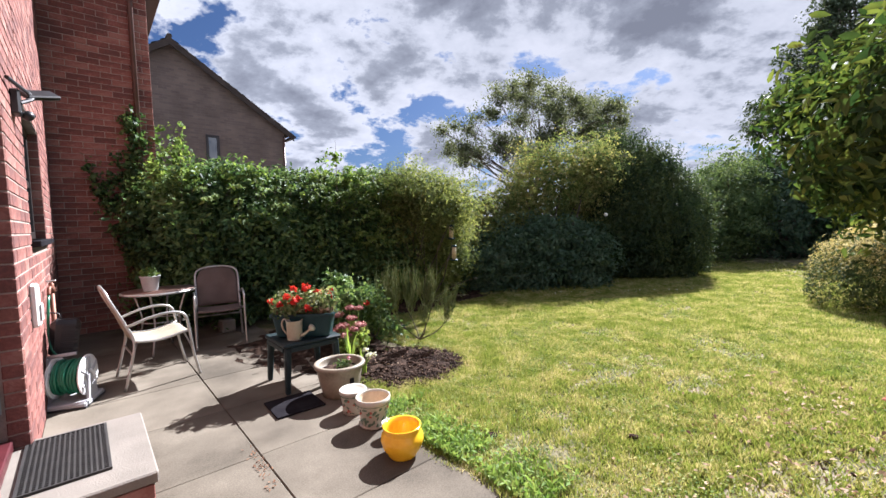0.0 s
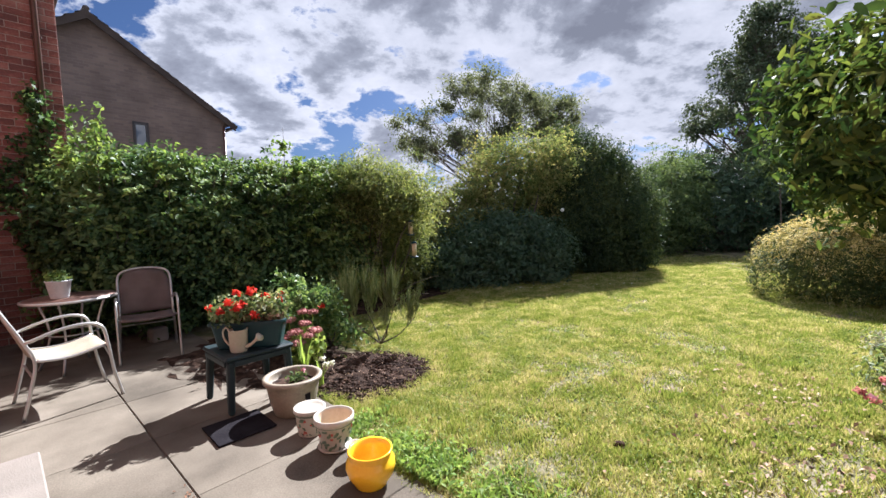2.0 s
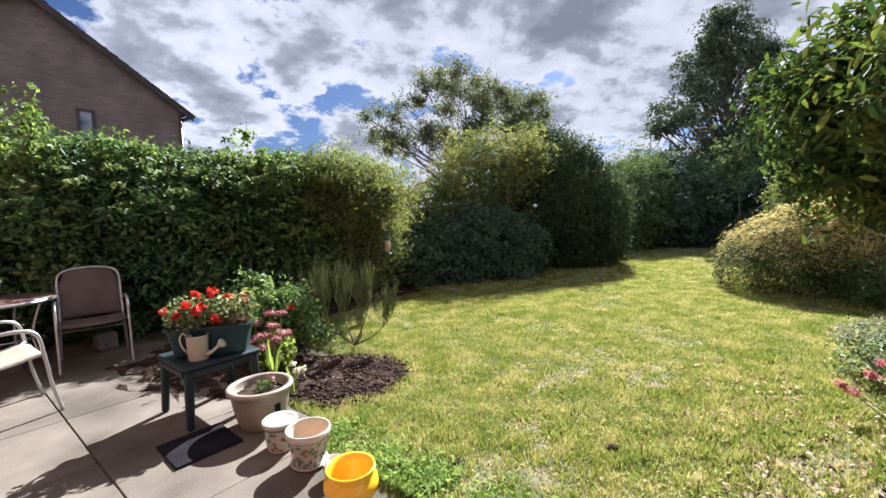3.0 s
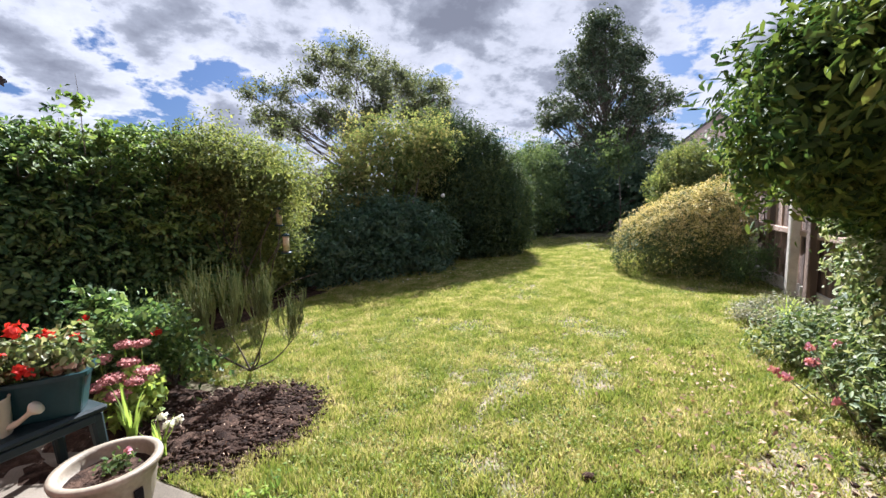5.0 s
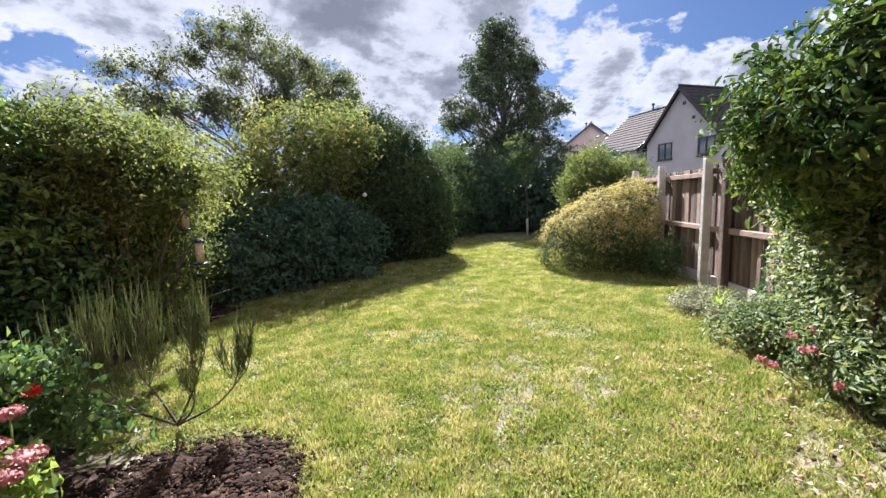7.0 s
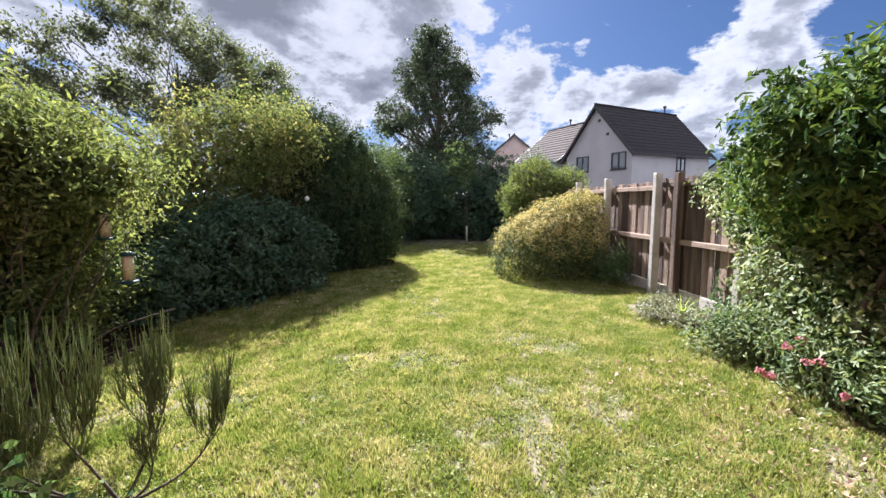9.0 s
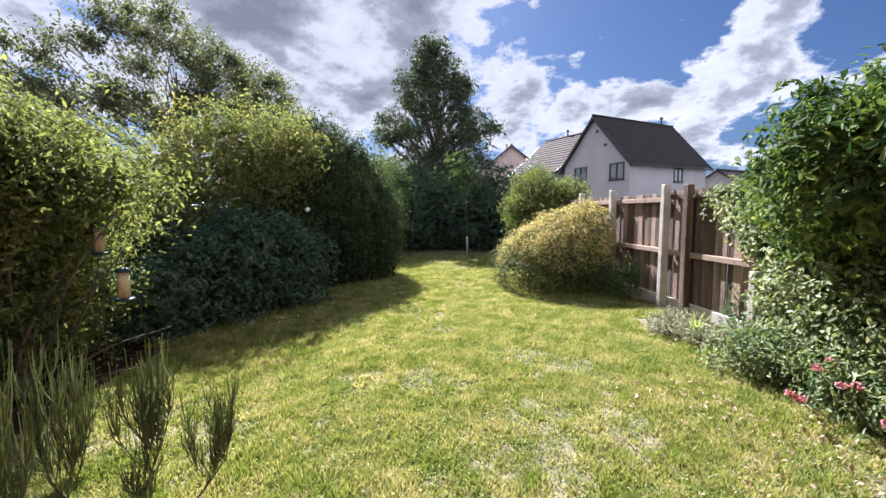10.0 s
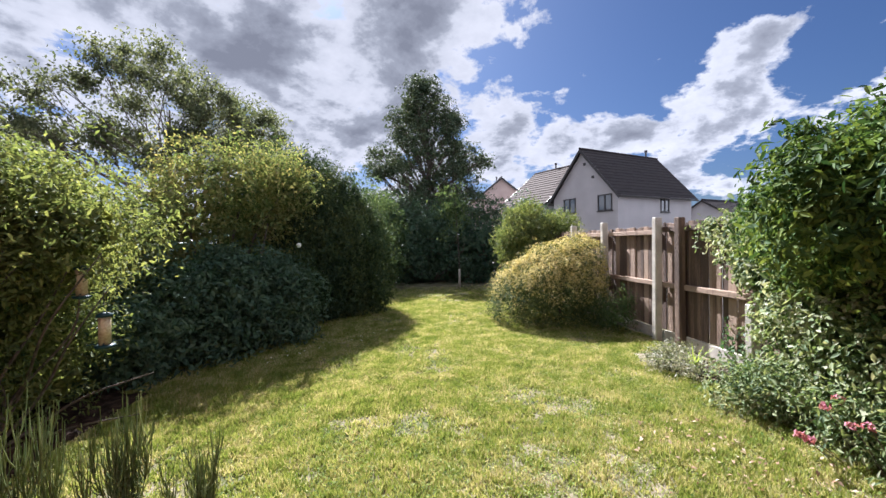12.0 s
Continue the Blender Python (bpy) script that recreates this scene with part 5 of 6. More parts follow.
def painted_pot(label, m, r_top, r_base, h, lid, seed):
    p = thing("ceramic_pot", label, "plant pot", m, group="painted ceramic pots")
    if lid:
        prof = [(0, 0), (r_base, 0), (r_base + 0.004, 0.006), (r_top * 0.93, h * 0.8), (r_top * 0.95, h * 0.86), (0, h * 0.86)]
        lathed("pot", prof, M["ceramic"], p)
        lathed("lid", [(0, h * 0.862), (r_top, h * 0.862), (r_top * 1.06, h * 0.90), (r_top * 1.06, h), (r_top * 1.0, h + 0.006), (r_top * 0.9, h - 0.006), (0, h - 0.008)], M["ceramic"], p)
    else:
        lathed("pot", [(r_base, 0.012), (r_top * 0.94, h * 0.80), (r_top, h * 0.84), (r_top, h), (r_top * 0.93, h), (r_top * 0.90, h * 0.93)], M["ceramic"], p)
        lathed("lining", [(r_top * 0.90, h * 0.93), (r_base * 0.9, 0.03), (0, 0.025)], M["ceramic_in"], p)
        lathed("saucer", [(0, 0), (r_base * 1.1, 0), (r_base * 1.35, 0.022), (r_base * 1.30, 0.024), (r_base, 0.012), (0, 0.011)], M["ceramic"], p)
    for z in (h * 0.80, h * 0.845):
        rr = r_top * 0.955
        part("painted_band", tube(bmesh.new(), [(rr * math.cos(k * math.pi / 20), rr * math.sin(k * math.pi / 20), z) for k in range(40)], 0.0028, 5, closed=True), M["ceramic_green"], p, smooth=True)
    r = random.Random(seed)
    for k in range(64):
        a, z = r.uniform(0, 6.283), r.uniform(0.12, 0.72) * h
        rr = r_base + (r_top * 0.94 - r_base) * z / (h * 0.80) + 0.0015
        bm = bmesh.new()
        lathe(bm, [(0, 0.0015), (0.5, 0.001), (1, -0.001)], 8, Matrix.Diagonal((r.uniform(0.010, 0.021), r.uniform(0.006, 0.012), 1, 1)))
        ob = part("painted_leaf" if k % 6 else "painted_fruit", bm, M["ceramic_green"] if k % 6 else M["ceramic_red"], p)
        ob.matrix_basis = Matrix.Rotation(a, 4, "Z") @ Matrix.Translation((rr, 0, z)) @ Matrix.Rotation(radians(90), 4, "Y") @ Matrix.Rotation(r.uniform(0, 3), 4, "Z")


painted_pot("white ceramic pot with green leaf pattern and a lid", Matrix.Translation((-0.735, 3.10, 0)), 0.098, 0.075, 0.175, True, 3)
painted_pot("white ceramic pot painted with fruit on a saucer", Matrix.Translation((-0.545, 2.89, 0)), 0.122, 0.078, 0.21, False, 5)
cup = thing("ceramic_cup", "small white ceramic pot behind the yellow pot", "plant pot", Matrix.Translation((-0.405, 2.72, 0)))
lathed("cup", [(0, 0), (0.035, 0), (0.055, 0.09), (0.058, 0.10), (0.052, 0.10), (0.032, 0.01), (0, 0.008)], M["ceramic"], cup)
yellow = thing("yellow_pot", "glossy bright yellow ceramic pot with rolled rim", "plant pot", Matrix.Translation((-0.30, 2.50, 0)) @ Matrix.Diagonal((1, 1, 0.86, 1)))
lathed("pot", [(0, 0), (0.078, 0), (0.086, 0.008), (0.088, 0.02), (0.118, 0.07), (0.131, 0.12), (0.127, 0.155), (0.112, 0.175), (0.110, 0.185), (0.118, 0.215), (0.117, 0.225), (0.108, 0.222), (0.098, 0.18), (0.11, 0.12), (0.07, 0.02), (0, 0.015)], M["yellow_glaze"], yellow, 44)
mat = thing("slate_tile", "dark grey slate tile lying on the patio", "tile", hpose(1.20, 3.25, 0.003, -2))
part("tile", boxed(-0.185, 0.185, -0.175, 0.175, 0, 0.014, 0.003), M["slate"], mat)


# ---- doorstep, door, window, wall fixtures ----
DU = -0.43
step = thing("doorstep", "pale stone doorstep on a brick base", "step", HOUSE, kind="structure")
part("threshold", boxed(DU - 0.08, WALL_U - 0.002, DOOR[0] + 0.002, DOOR[1] - 0.012, 0.0, 0.159, 0.004), M["stone"], step)
part("slab", boxed(WALL_U, 0.246, 2.61, 3.55, 0.10, 0.16, 0.008), M["stone"], step)
for k in range(4):
    part("brick", boxed(WALL_U + 0.02, 0.225, 2.62 + 0.222 * k, 2.62 + 0.222 * k + 0.212, 0.0, 0.092, 0.004), M["brick"], step)

dm = thing("door_mat", "black rubber honeycomb door mat on the stone step", "door mat", hpose(-0.125, 3.14, 0.1605, 0.5))
part("rim", box(box(box(boxed(-0.185, -0.172, -0.34, 0.34, 0, 0.014), 0.172, 0.185, -0.34, 0.34, 0, 0.014), -0.172, 0.172, -0.34, -0.328, 0, 0.014), -0.172, 0.172, 0.328, 0.34, 0, 0.014), M["rubber"], dm)
for k in range(1, 15):
    x = -0.172 + 0.344 * k / 15
    part("bar", boxed(x - 0.004, x + 0.004, -0.328, 0.328, 0.002, 0.013), M["rubber"], dm)
for k in range(1, 28):
    y = -0.328 + 0.656 * k / 28
    part("bar", boxed(-0.172, 0.172, y - 0.004, y + 0.004, 0.002, 0.0122), M["rubber"], dm)
part("backing", boxed(-0.172, 0.172, -0.328, 0.328, 0.0, 0.002), M["slate"], dm)

for k in range(27):
    part("brick", boxed(-0.38, WALL_U + 0.004, DOOR[1] - 0.006, DOOR[1] + 0.04, 0.083 * k + 0.005, 0.083 * k + 0.078, 0.004), M["brick"], wall_garden)
door = thing("door_1", "dark red framed back door with black hinges", "door", HOUSE, kind="structure")
part("door_frame", boxed(DU - 0.06, DU + 0.01, DOOR[1] - 0.07, DOOR[1], 0.16, DOOR[3]), M["door_red"], door)
part("door_frame", boxed(DU - 0.06, DU + 0.01, DOOR[0], DOOR[0] + 0.07, 0.16, DOOR[3]), M["door_red"], door)
part("door_frame", boxed(DU - 0.06, DU + 0.01, DOOR[0] + 0.07, DOOR[1] - 0.07, DOOR[3] - 0.07, DOOR[3]), M["door_red"], door)
leaf_part = part("door_leaf", boxed(DU - 0.05, DU, DOOR[0] + 0.072, DOOR[1] - 0.072, 0.18, DOOR[3] - 0.072, 0.004), M["door_red"], door)
part("pane", boxed(DU - 0.03, DU + 0.003, DOOR[0] + 0.22, DOOR[1] - 0.22, 1.0, 2.0), M["glass"], door)
part("door_sill", boxed(DU - 0.06, DU + 0.07, DOOR[0], DOOR[1], 0.161, 0.225, 0.008), M["door_red"], door)
for z in (0.45, 0.95, 1.9):
    part("hinge", boxed(DU + 0.012, DU + 0.04, DOOR[1] - 0.085, DOOR[1] - 0.035, z - 0.05, z + 0.05, 0.006), M["black_plastic"], door)

win = thing("window_1", "dark brown framed kitchen window with a stone sill", "window", HOUSE, kind="structure")
wu = WALL_U - 0.075
for k in range(13):
    part("brick", boxed(WALL_U - 0.11, WALL_U + 0.003, WINDOW[1] - 0.006, WINDOW[1] + 0.04, 1.365 + 0.083 * k, 1.438 + 0.083 * k, 0.004), M["brick"], wall_garden)
part("window_sill", boxed(WALL_U - 0.2, WALL_U + 0.06, WINDOW[0] - 0.03, WINDOW[1] + 0.03, WINDOW[2] - 0.05, WINDOW[2], 0.006), M["slate"], win)
for v0, v1, z0, z1 in ((WINDOW[0], WINDOW[1], WINDOW[2], WINDOW[2] + 0.07), (WINDOW[0], WINDOW[1], WINDOW[3] - 0.07, WINDOW[3])):
    part("window_frame", boxed(wu - 0.05, wu, v0, v1, z0, z1, 0.004), M["dark_frame"], win)
for v in (WINDOW[0], (WINDOW[0] + WINDOW[1]) / 2 - 0.035, WINDOW[1] - 0.07):
    part("window_frame", boxed(wu - 0.05, wu - 0.002, v, v + 0.07, WINDOW[2] + 0.07, WINDOW[3] - 0.07, 0.004), M["dark_frame"], win)
for k in range(2):
    v0 = WINDOW[0] + 0.07 + k * (WINDOW[1] - WINDOW[0] - 0.07) / 2
    v1 = v0 + (WINDOW[1] - WINDOW[0] - 0.21) / 2
    part("pane", boxed(wu - 0.04, wu - 0.028, v0, v1, WINDOW[2] + 0.07, WINDOW[3] - 0.07), M["glass"], win)
    part("glazing_bar", boxed(wu - 0.03, wu - 0.01, v0, v1, 1.88, 1.94), M["dark_frame"], win)

pipe = thing("downpipe", "dark brown plastic rainwater downpipe on the wing wall", "pipe", HOUSE)
part("pipe", tube(bmesh.new(), [(0.70, WING_V - 0.055, 0.0), (0.70, WING_V - 0.055, H_EAVE - 0.2), (0.70, WING_V - 0.16, H_EAVE - 0.02)], 0.034, 14), M["pipe"], pipe, smooth=True)
for z in (0.6, 2.2, 3.75):
    part("bracket", boxed(0.65, 0.75, WING_V - 0.062, WING_V - 0.004, z, z + 0.03, 0.004), M["pipe"], pipe)
eave = thing("eaves", "dark brown eaves board and gutter on the wing", "eaves", HOUSE, kind="structure")
part("soffit", boxed(WALL_U - 0.2, WING_U + 0.22, WING_V - 0.24, WING_V + 5, H_EAVE - 0.02, H_EAVE + 0.16, 0.01), M["pipe"], eave)
part("gutter", tube(bmesh.new(), [(WALL_U - 0.2, WING_V - 0.30, H_EAVE + 0.05), (WING_U + 0.22, WING_V - 0.30, H_EAVE + 0.05)], 0.055, 12), M["pipe"], eave, smooth=True)
part("soffit", boxed(WALL_U - 0.25, WALL_U + 0.22, -6, WING_V - 0.25, H_EAVE, H_EAVE + 0.16, 0.01), M["pipe"], eave)

lamp = thing("wall_floodlight", "black security floodlight with sensor on the brick wall", "wall lamp", HOUSE)
part("mount", boxed(WALL_U, WALL_U + 0.05, 3.90, 4.03, 2.20, 2.36, 0.01), M["black_plastic"], lamp)
part("arm", tube(bmesh.new(), [(WALL_U + 0.02, 3.66, 2.36), (WALL_U + 0.06, 3.92, 2.37), (WALL_U + 0.10, 4.10, 2.37)], 0.012, 8), M["black_plastic"], lamp)
part("bracket", tube(bmesh.new(), [(WALL_U + 0.045, 3.96, 2.28), (WALL_U + 0.09, 4.02, 2.32), (WALL_U + 0.12, 4.10, 2.37)], 0.014, 8), M["black_plastic"], lamp)
head = Matrix.Translation((WALL_U + 0.135, 4.12, 2.375)) @ Matrix.Rotation(radians(-58), 4, "Z") @ Matrix.Rotation(radians(14), 4, "X") @ Matrix.Rotation(radians(30), 4, "Y")
part("lamp_head", boxed(-0.055, 0.055, -0.10, 0.10, -0.004, 0.026, 0.008), M["black_plastic"], lamp).matrix_basis = head
part("lamp_glass", boxed(-0.045, 0.045, -0.09, 0.09, -0.010, -0.0045, 0.002), M["lamp_glass"], lamp, "grey glass front").matrix_basis = head
bm = bmesh.new()
bmesh.ops.create_uvsphere(bm, u_segments=16, v_segments=10, radius=0.034, matrix=Matrix.Translation((WALL_U + 0.075, 4.03, 2.215)))
part("sensor", bm, M["black_plastic"], lamp, smooth=True)
dome = thing("alarm_lamp", "white plastic dome light high on the brick wall", "wall lamp", HOUSE)
bm = lathe(bmesh.new(), [(0.08, 0), (0.08, 0.02), (0.07, 0.06), (0.04, 0.09), (0, 0.10)], 24)
ob = part("dome", bm, M["white_pvc"], dome, smooth=True)
ob.matrix_basis = Matrix.Translation((WALL_U, 3.75, 2.95)) @ Matrix.Rotation(radians(90), 4, "Y")
mbox = thing("socket_box", "white weatherproof outdoor socket box on the brick wall", "socket", HOUSE)
part("casing", boxed(WALL_U, WALL_U + 0.05, 3.98, 4.10, 0.77, 1.07, 0.015), M["white_pvc"], mbox)
part("flap", boxed(WALL_U + 0.051, WALL_U + 0.063, 3.995, 4.085, 0.81, 0.93, 0.008), M["white_pvc"], mbox)
tap = thing("garden_tap", "outdoor brass tap with a green hose on a copper pipe", "tap", HOUSE)
TU, TV = WALL_U + 0.06, 5.06
part("pipe", tube(bmesh.new(), [(TU, TV, 0.0), (TU, TV, 0.90)], 0.018, 10), M["copper"], tap, smooth=True)
part("tap_body", lathe(bmesh.new(), [(0, 0.885), (0.026, 0.89), (0.026, 0.93), (0.018, 0.95), (0.018, 0.98), (0, 0.985)], 14, Matrix.Translation((TU, TV, 0))), M["copper"], tap, smooth=True)
part("spout", tube(bmesh.new(), smooth_path([(TU, TV, 0.93), (TU - 0.01, TV - 0.07, 0.94), (TU - 0.015, TV - 0.11, 0.88)], 5), 0.014, 10), M["copper"], tap, smooth=True)
part("handle", boxed(TU - 0.035, TU + 0.035, TV - 0.008, TV + 0.008, 0.986, 1.0, 0.004), M["alu"], tap)
part("hose", tube(bmesh.new(), smooth_path([(TU - 0.015, TV - 0.11, 0.88), (TU - 0.02, TV - 0.17, 0.80), (TU - 0.03, TV - 0.20, 0.60), (TU - 0.02, TV - 0.24, 0.45), (TU + 0.02, TV - 0.28, 0.36)], 8), 0.010, 8), M["hose"], tap, smooth=True)
cas = thing("wall_cassette", "black ribbed plastic hose cassette hung on the wall", "wall box", HOUSE)
cm = Matrix.Translation((WALL_U + 0.115, 4.88, 0.35)) @ Matrix.Rotation(radians(7), 4, "Y")
bm = boxed(-0.105, 0.095, -0.08, 0.08, 0.0, 0.32, 0.035)
for v in bm.verts:
    v.co.x *= 0.82 + 0.18 * min(1.0, v.co.z / 0.2) if v.co.x > 0 else 1.0
part("casing", bm, M["black_plastic"], cas).matrix_basis = cm
for k in range(7):
    part("rib", boxed(-0.03, 0.088, -0.088, -0.079, 0.045 + 0.036 * k, 0.063 + 0.036 * k, 0.003), M["black_plastic"], cas).matrix_basis = cm
part("hook", tube(bmesh.new(), smooth_path([(WALL_U + 0.11, 4.88, 0.66), (WALL_U + 0.10, 4.88, 0.72), (WALL_U + 0.02, 4.88, 0.74)], 5), 0.006, 6), M["black_plastic"], cas)


def hose_reel(m):
    h = thing("hose_reel", "grey plastic hose reel with green hose by the wall", "hose reel", m)
    part("base", boxed(-0.17, 0.17, -0.145, 0.145, 0.0, 0.045, 0.012), M["reel_grey"], h)
    part("foot", boxed(-0.18, 0.18, -0.15, 0.15, -0.003, 0.012, 0.004), M["black_plastic"], h)
    for s in (1, -1):
        disc = lathe(bmesh.new(), [(0.03, -0.008), (0.15, -0.010), (0.168, -0.004), (0.168, 0.006), (0.15, 0.010), (0.03, 0.008), (0.03, -0.008)], 32)
        ob = part("side_disc", disc, M["white_pvc"], h, smooth=False)
        ob.matrix_basis = Matrix.Translation((0, s * 0.105, 0.225)) @ Matrix.Rotation(radians(90), 4, "X")
        for k in range(3):
            ob = part("spoke", boxed(-0.014, 0.014, -0.15, 0.15, -0.014, 0.014, 0.004), M["reel_grey"], h)
            ob.matrix_basis = Matrix.Translation((0, s * 0.109, 0.225)) @ Matrix.Rotation(radians(90), 4, "X") @ Matrix.Rotation(k * math.pi / 3, 4, "Z")
    for k in range(9):
        y = -0.084 + 0.021 * k
        rr = 0.128 + 0.008 * math.sin(k * 2.1)
        ring = [(rr * math.cos(j * math.pi / 16), y + 0.004 * math.sin(j * 0.4 + k), 0.225 + rr * math.sin(j * math.pi / 16)) for j in range(32)]
        part("hose_turn", tube(bmesh.new(), ring, 0.0115, 7, closed=True), M["hose"], h, smooth=True)
    part("drum", lathe(bmesh.new(), [(0.116, -0.095), (0.116, 0.095)], 24, Matrix.Translation((0, 0, 0.225)) @ Matrix.Rotation(radians(90), 4, "X")), M["hose"], h)
    part("hose_end", tube(bmesh.new(), smooth_path([(-0.10, 0.05, 0.15), (-0.14, 0.06, 0.09), (-0.15, 0.05, 0.055)], 5), 0.012, 8), M["hose"], h, smooth=True)
    for s, top in ((1, 0.20), (-1, 0.36)):
        part("upright", sheet(bmesh.new(), lambda a, b, s=s, top=top: (0.03 * a + (b - 0.5) * (0.17 - 0.10 * a), s * 0.127, 0.04 + top * a), 6, 4, 0.016), M["reel_grey"], h)
    part("grip", tube(bmesh.new(), [(0.03, -0.14, 0.405), (0.03, 0.05, 0.42)], 0.015, 10), M["reel_grey"], h, smooth=True)
    crank = part("crank", boxed(-0.012, 0.012, -0.016, 0.0, -0.07, 0.07, 0.004), M["white_pvc"], h)
    crank.matrix_basis = Matrix.Translation((-0.02, 0.142, 0.22)) @ Matrix.Rotation(radians(40), 4, "Y")


hose_reel(hpose(-0.125, 4.60, 0.004, -112))


# ---- planted bed by the patio ----
def mound(name, label, category, centre, ru, rv, h, mat, turn=0.0, rough=0.05, seed=1):
    bm = bmesh.new()
    n, k = 40, 12
    rings = []
    for i in range(k + 1):
        r = i / k
        ring = []
        for j in range(n):
            a = 2 * math.pi * j / n
            edge = 1 + 0.22 * noise.noise((math.cos(a) * 1.7, math.sin(a) * 1.7, seed)) + 0.10 * noise.noise((math.cos(a) * 5, math.sin(a) * 5, seed))
            x, y = ru * r * edge * math.cos(a), rv * r * edge * math.sin(a)
            z = h * (1 - r * r) + rough * noise.noise((x * 7, y * 7, seed)) * (1 - r ** 4) + 0.5 * rough * noise.noise((x * 22, y * 22, seed)) * (1 - r ** 4) - 0.05 * r ** 6
            ring.append(bm.verts.new((x, y, z)))
        rings.append(ring)
    for a, b in zip(rings[1:], rings[2:]):
        for j in range(n):
            bm.faces.new((a[j], b[j], b[(j + 1) % n], a[(j + 1) % n]))
    bm.faces.new(rings[1])
    ob = link_mesh(name, bm, mat, smooth=True)
    ob.matrix_world = Matrix.Translation(centre) @ Matrix.Rotation(TURN + turn, 4, "Z")
    return tagged(ob, label, category, kind="stuff")


mound("soil_bed", "freshly dug dark brown soil bed with clods", "soil", at(2.5, 3.32, -0.012), 0.54, 0.60, 0.045, M["soil"], rough=0.07)
mound("soil_bed", "dark planted soil under the shrubs by the patio", "soil", at(2.1, 4.75, -0.01), 1.05, 1.3, 0.03, M["soil"], seed=3)
mound("soil_bed", "shaded bare earth under the boundary shrubs", "soil", at(5.3, 5.9, -0.012), 4.0, 0.9, 0.03, M["soil"], seed=5)
mound("soil_bed", "dry earth flower bed along the timber fence", "soil", at(4.9, -0.95, -0.012), 1.9, 0.42, 0.05, M["soil"], seed=7)


def clods(name, label, pts, size, mat):
    v, f = [], []
    tmpl = bmesh.new()
    bmesh.ops.create_icosphere(tmpl, subdivisions=1, radius=1.0)
    tv = np.array([tuple(q.co) for q in tmpl.verts])
    tf = np.array([[q.index for q in fc.verts] for fc in tmpl.faces])
    tmpl.free()
    for k, p in enumerate(pts):
        s = size * (0.35 + min(2.0, rng.exponential(0.55)))
        v.append(tv * (1 + rng.normal(0, 0.2, (len(tv), 1))) * [s * rng.uniform(0.7, 1.4), s * rng.uniform(0.7, 1.4), s * 0.6] + np.array(p))
        f.append(tf + k * len(tv))
    tagged(raw_mesh(name, np.concatenate(v), np.concatenate(f), mat), label, "soil", kind="stuff")


pts = []
for k in range(4200):
    a, r = rng.uniform(0, 6.283), math.sqrt(rng.random())
    r *= rng.uniform(0.85, 1.12)
    w = at(2.5 + 0.58 * r * math.cos(a), 3.32 + 0.58 * r * math.sin(a))
    pts.append((w.x, w.y, 0.042 * (1 - r * r)))
clods("soil_clods", "loose dark clods of dug soil", pts, 0.010, M["soil"])
pts = []
for cu, cv, n in ((2.98, -0.06, 5), (3.1, 0.2, 3), (2.75, 0.45, 3), (2.62, 1.05, 4), (3.2, -0.1, 4), (2.05, 1.85, 12)):
    for k in range(n):
        w = at(cu + rng.normal(0, 0.035), cv + rng.normal(0, 0.05))
        pts.append((w.x, w.y, 0.004))
clods("lawn_clods", "small dark clods lying on the lawn", pts, 0.014, M["soil"])


def rosette(parent, name, base, count, length, width, mat, spread=0.5):
    """Strap-like arching blades from one foot, each a part."""
    for k in range(count):
        v, f = [], []
        a = rng.uniform(0, 6.283)
        out = rng.uniform(0.1, 1) * spread
        ln = length * rng.uniform(0.6, 1.15)
        d = np.array([math.cos(a), math.sin(a), 0])
        s = np.array([-math.sin(a), math.cos(a), 0])
        for j in range(7):
            t = j / 6
            p = np.array(base) + d * (out * ln * t * t + 0.02 * rng.random()) + np.array([0, 0, ln * (t - 0.35 * out * t * t)])
            w = width * (1 - t ** 2.5) * 0.5 + 0.0008
            v += [p - s * w, p - d * width * 0.12, p + s * w]
        for j in range(6):
            f += [(3 * j, 3 * j + 1, 3 * j + 4, 3 * j + 3), (3 * j + 1, 3 * j + 2, 3 * j + 5, 3 * j + 4)]
        raw_mesh(name, np.array(v), np.array(f), mat, parent)


rose = thing("rose_shrub", "bushy shrub with small glossy green leaves behind the stool", "shrub")
rb = []
for k in range(20):
    rb.append((-1.12 + rng.uniform(-0.48, 0.22), 5.05 + rng.uniform(-0.25, 0.4), rng.uniform(0.2, 0.50), 0.18, 0.18, 0.16))
rb += [(-1.15, 4.75, 0.62, 0.16, 0.16, 0.12), (-1.3, 4.95, 0.72, 0.2, 0.16, 0.12), (-0.72, 4.82, 0.24, 0.14, 0.14, 0.14)]
foliage("crown", rng, rb, 9000, 0.056, M["ivy"], rose, aspect=0.5, lump=0.4, shell=0.4, inner=0.3, twig=0.16, per=8, lift=0.5)
part("stem", limbs(rng, (-0.9, 5.0, 0), [(b[0], b[1], b[2]) for b in rb[::3]], 0.012), M["bark"], rose, smooth=True)
for p in ((-0.92, 4.72, 0.52), (-1.35, 4.8, 0.66)):
    potted(rose, "flower", p, (0.03, 0.03, 0.025), 24, 0.03, M["red_petal"], aspect=0.9)

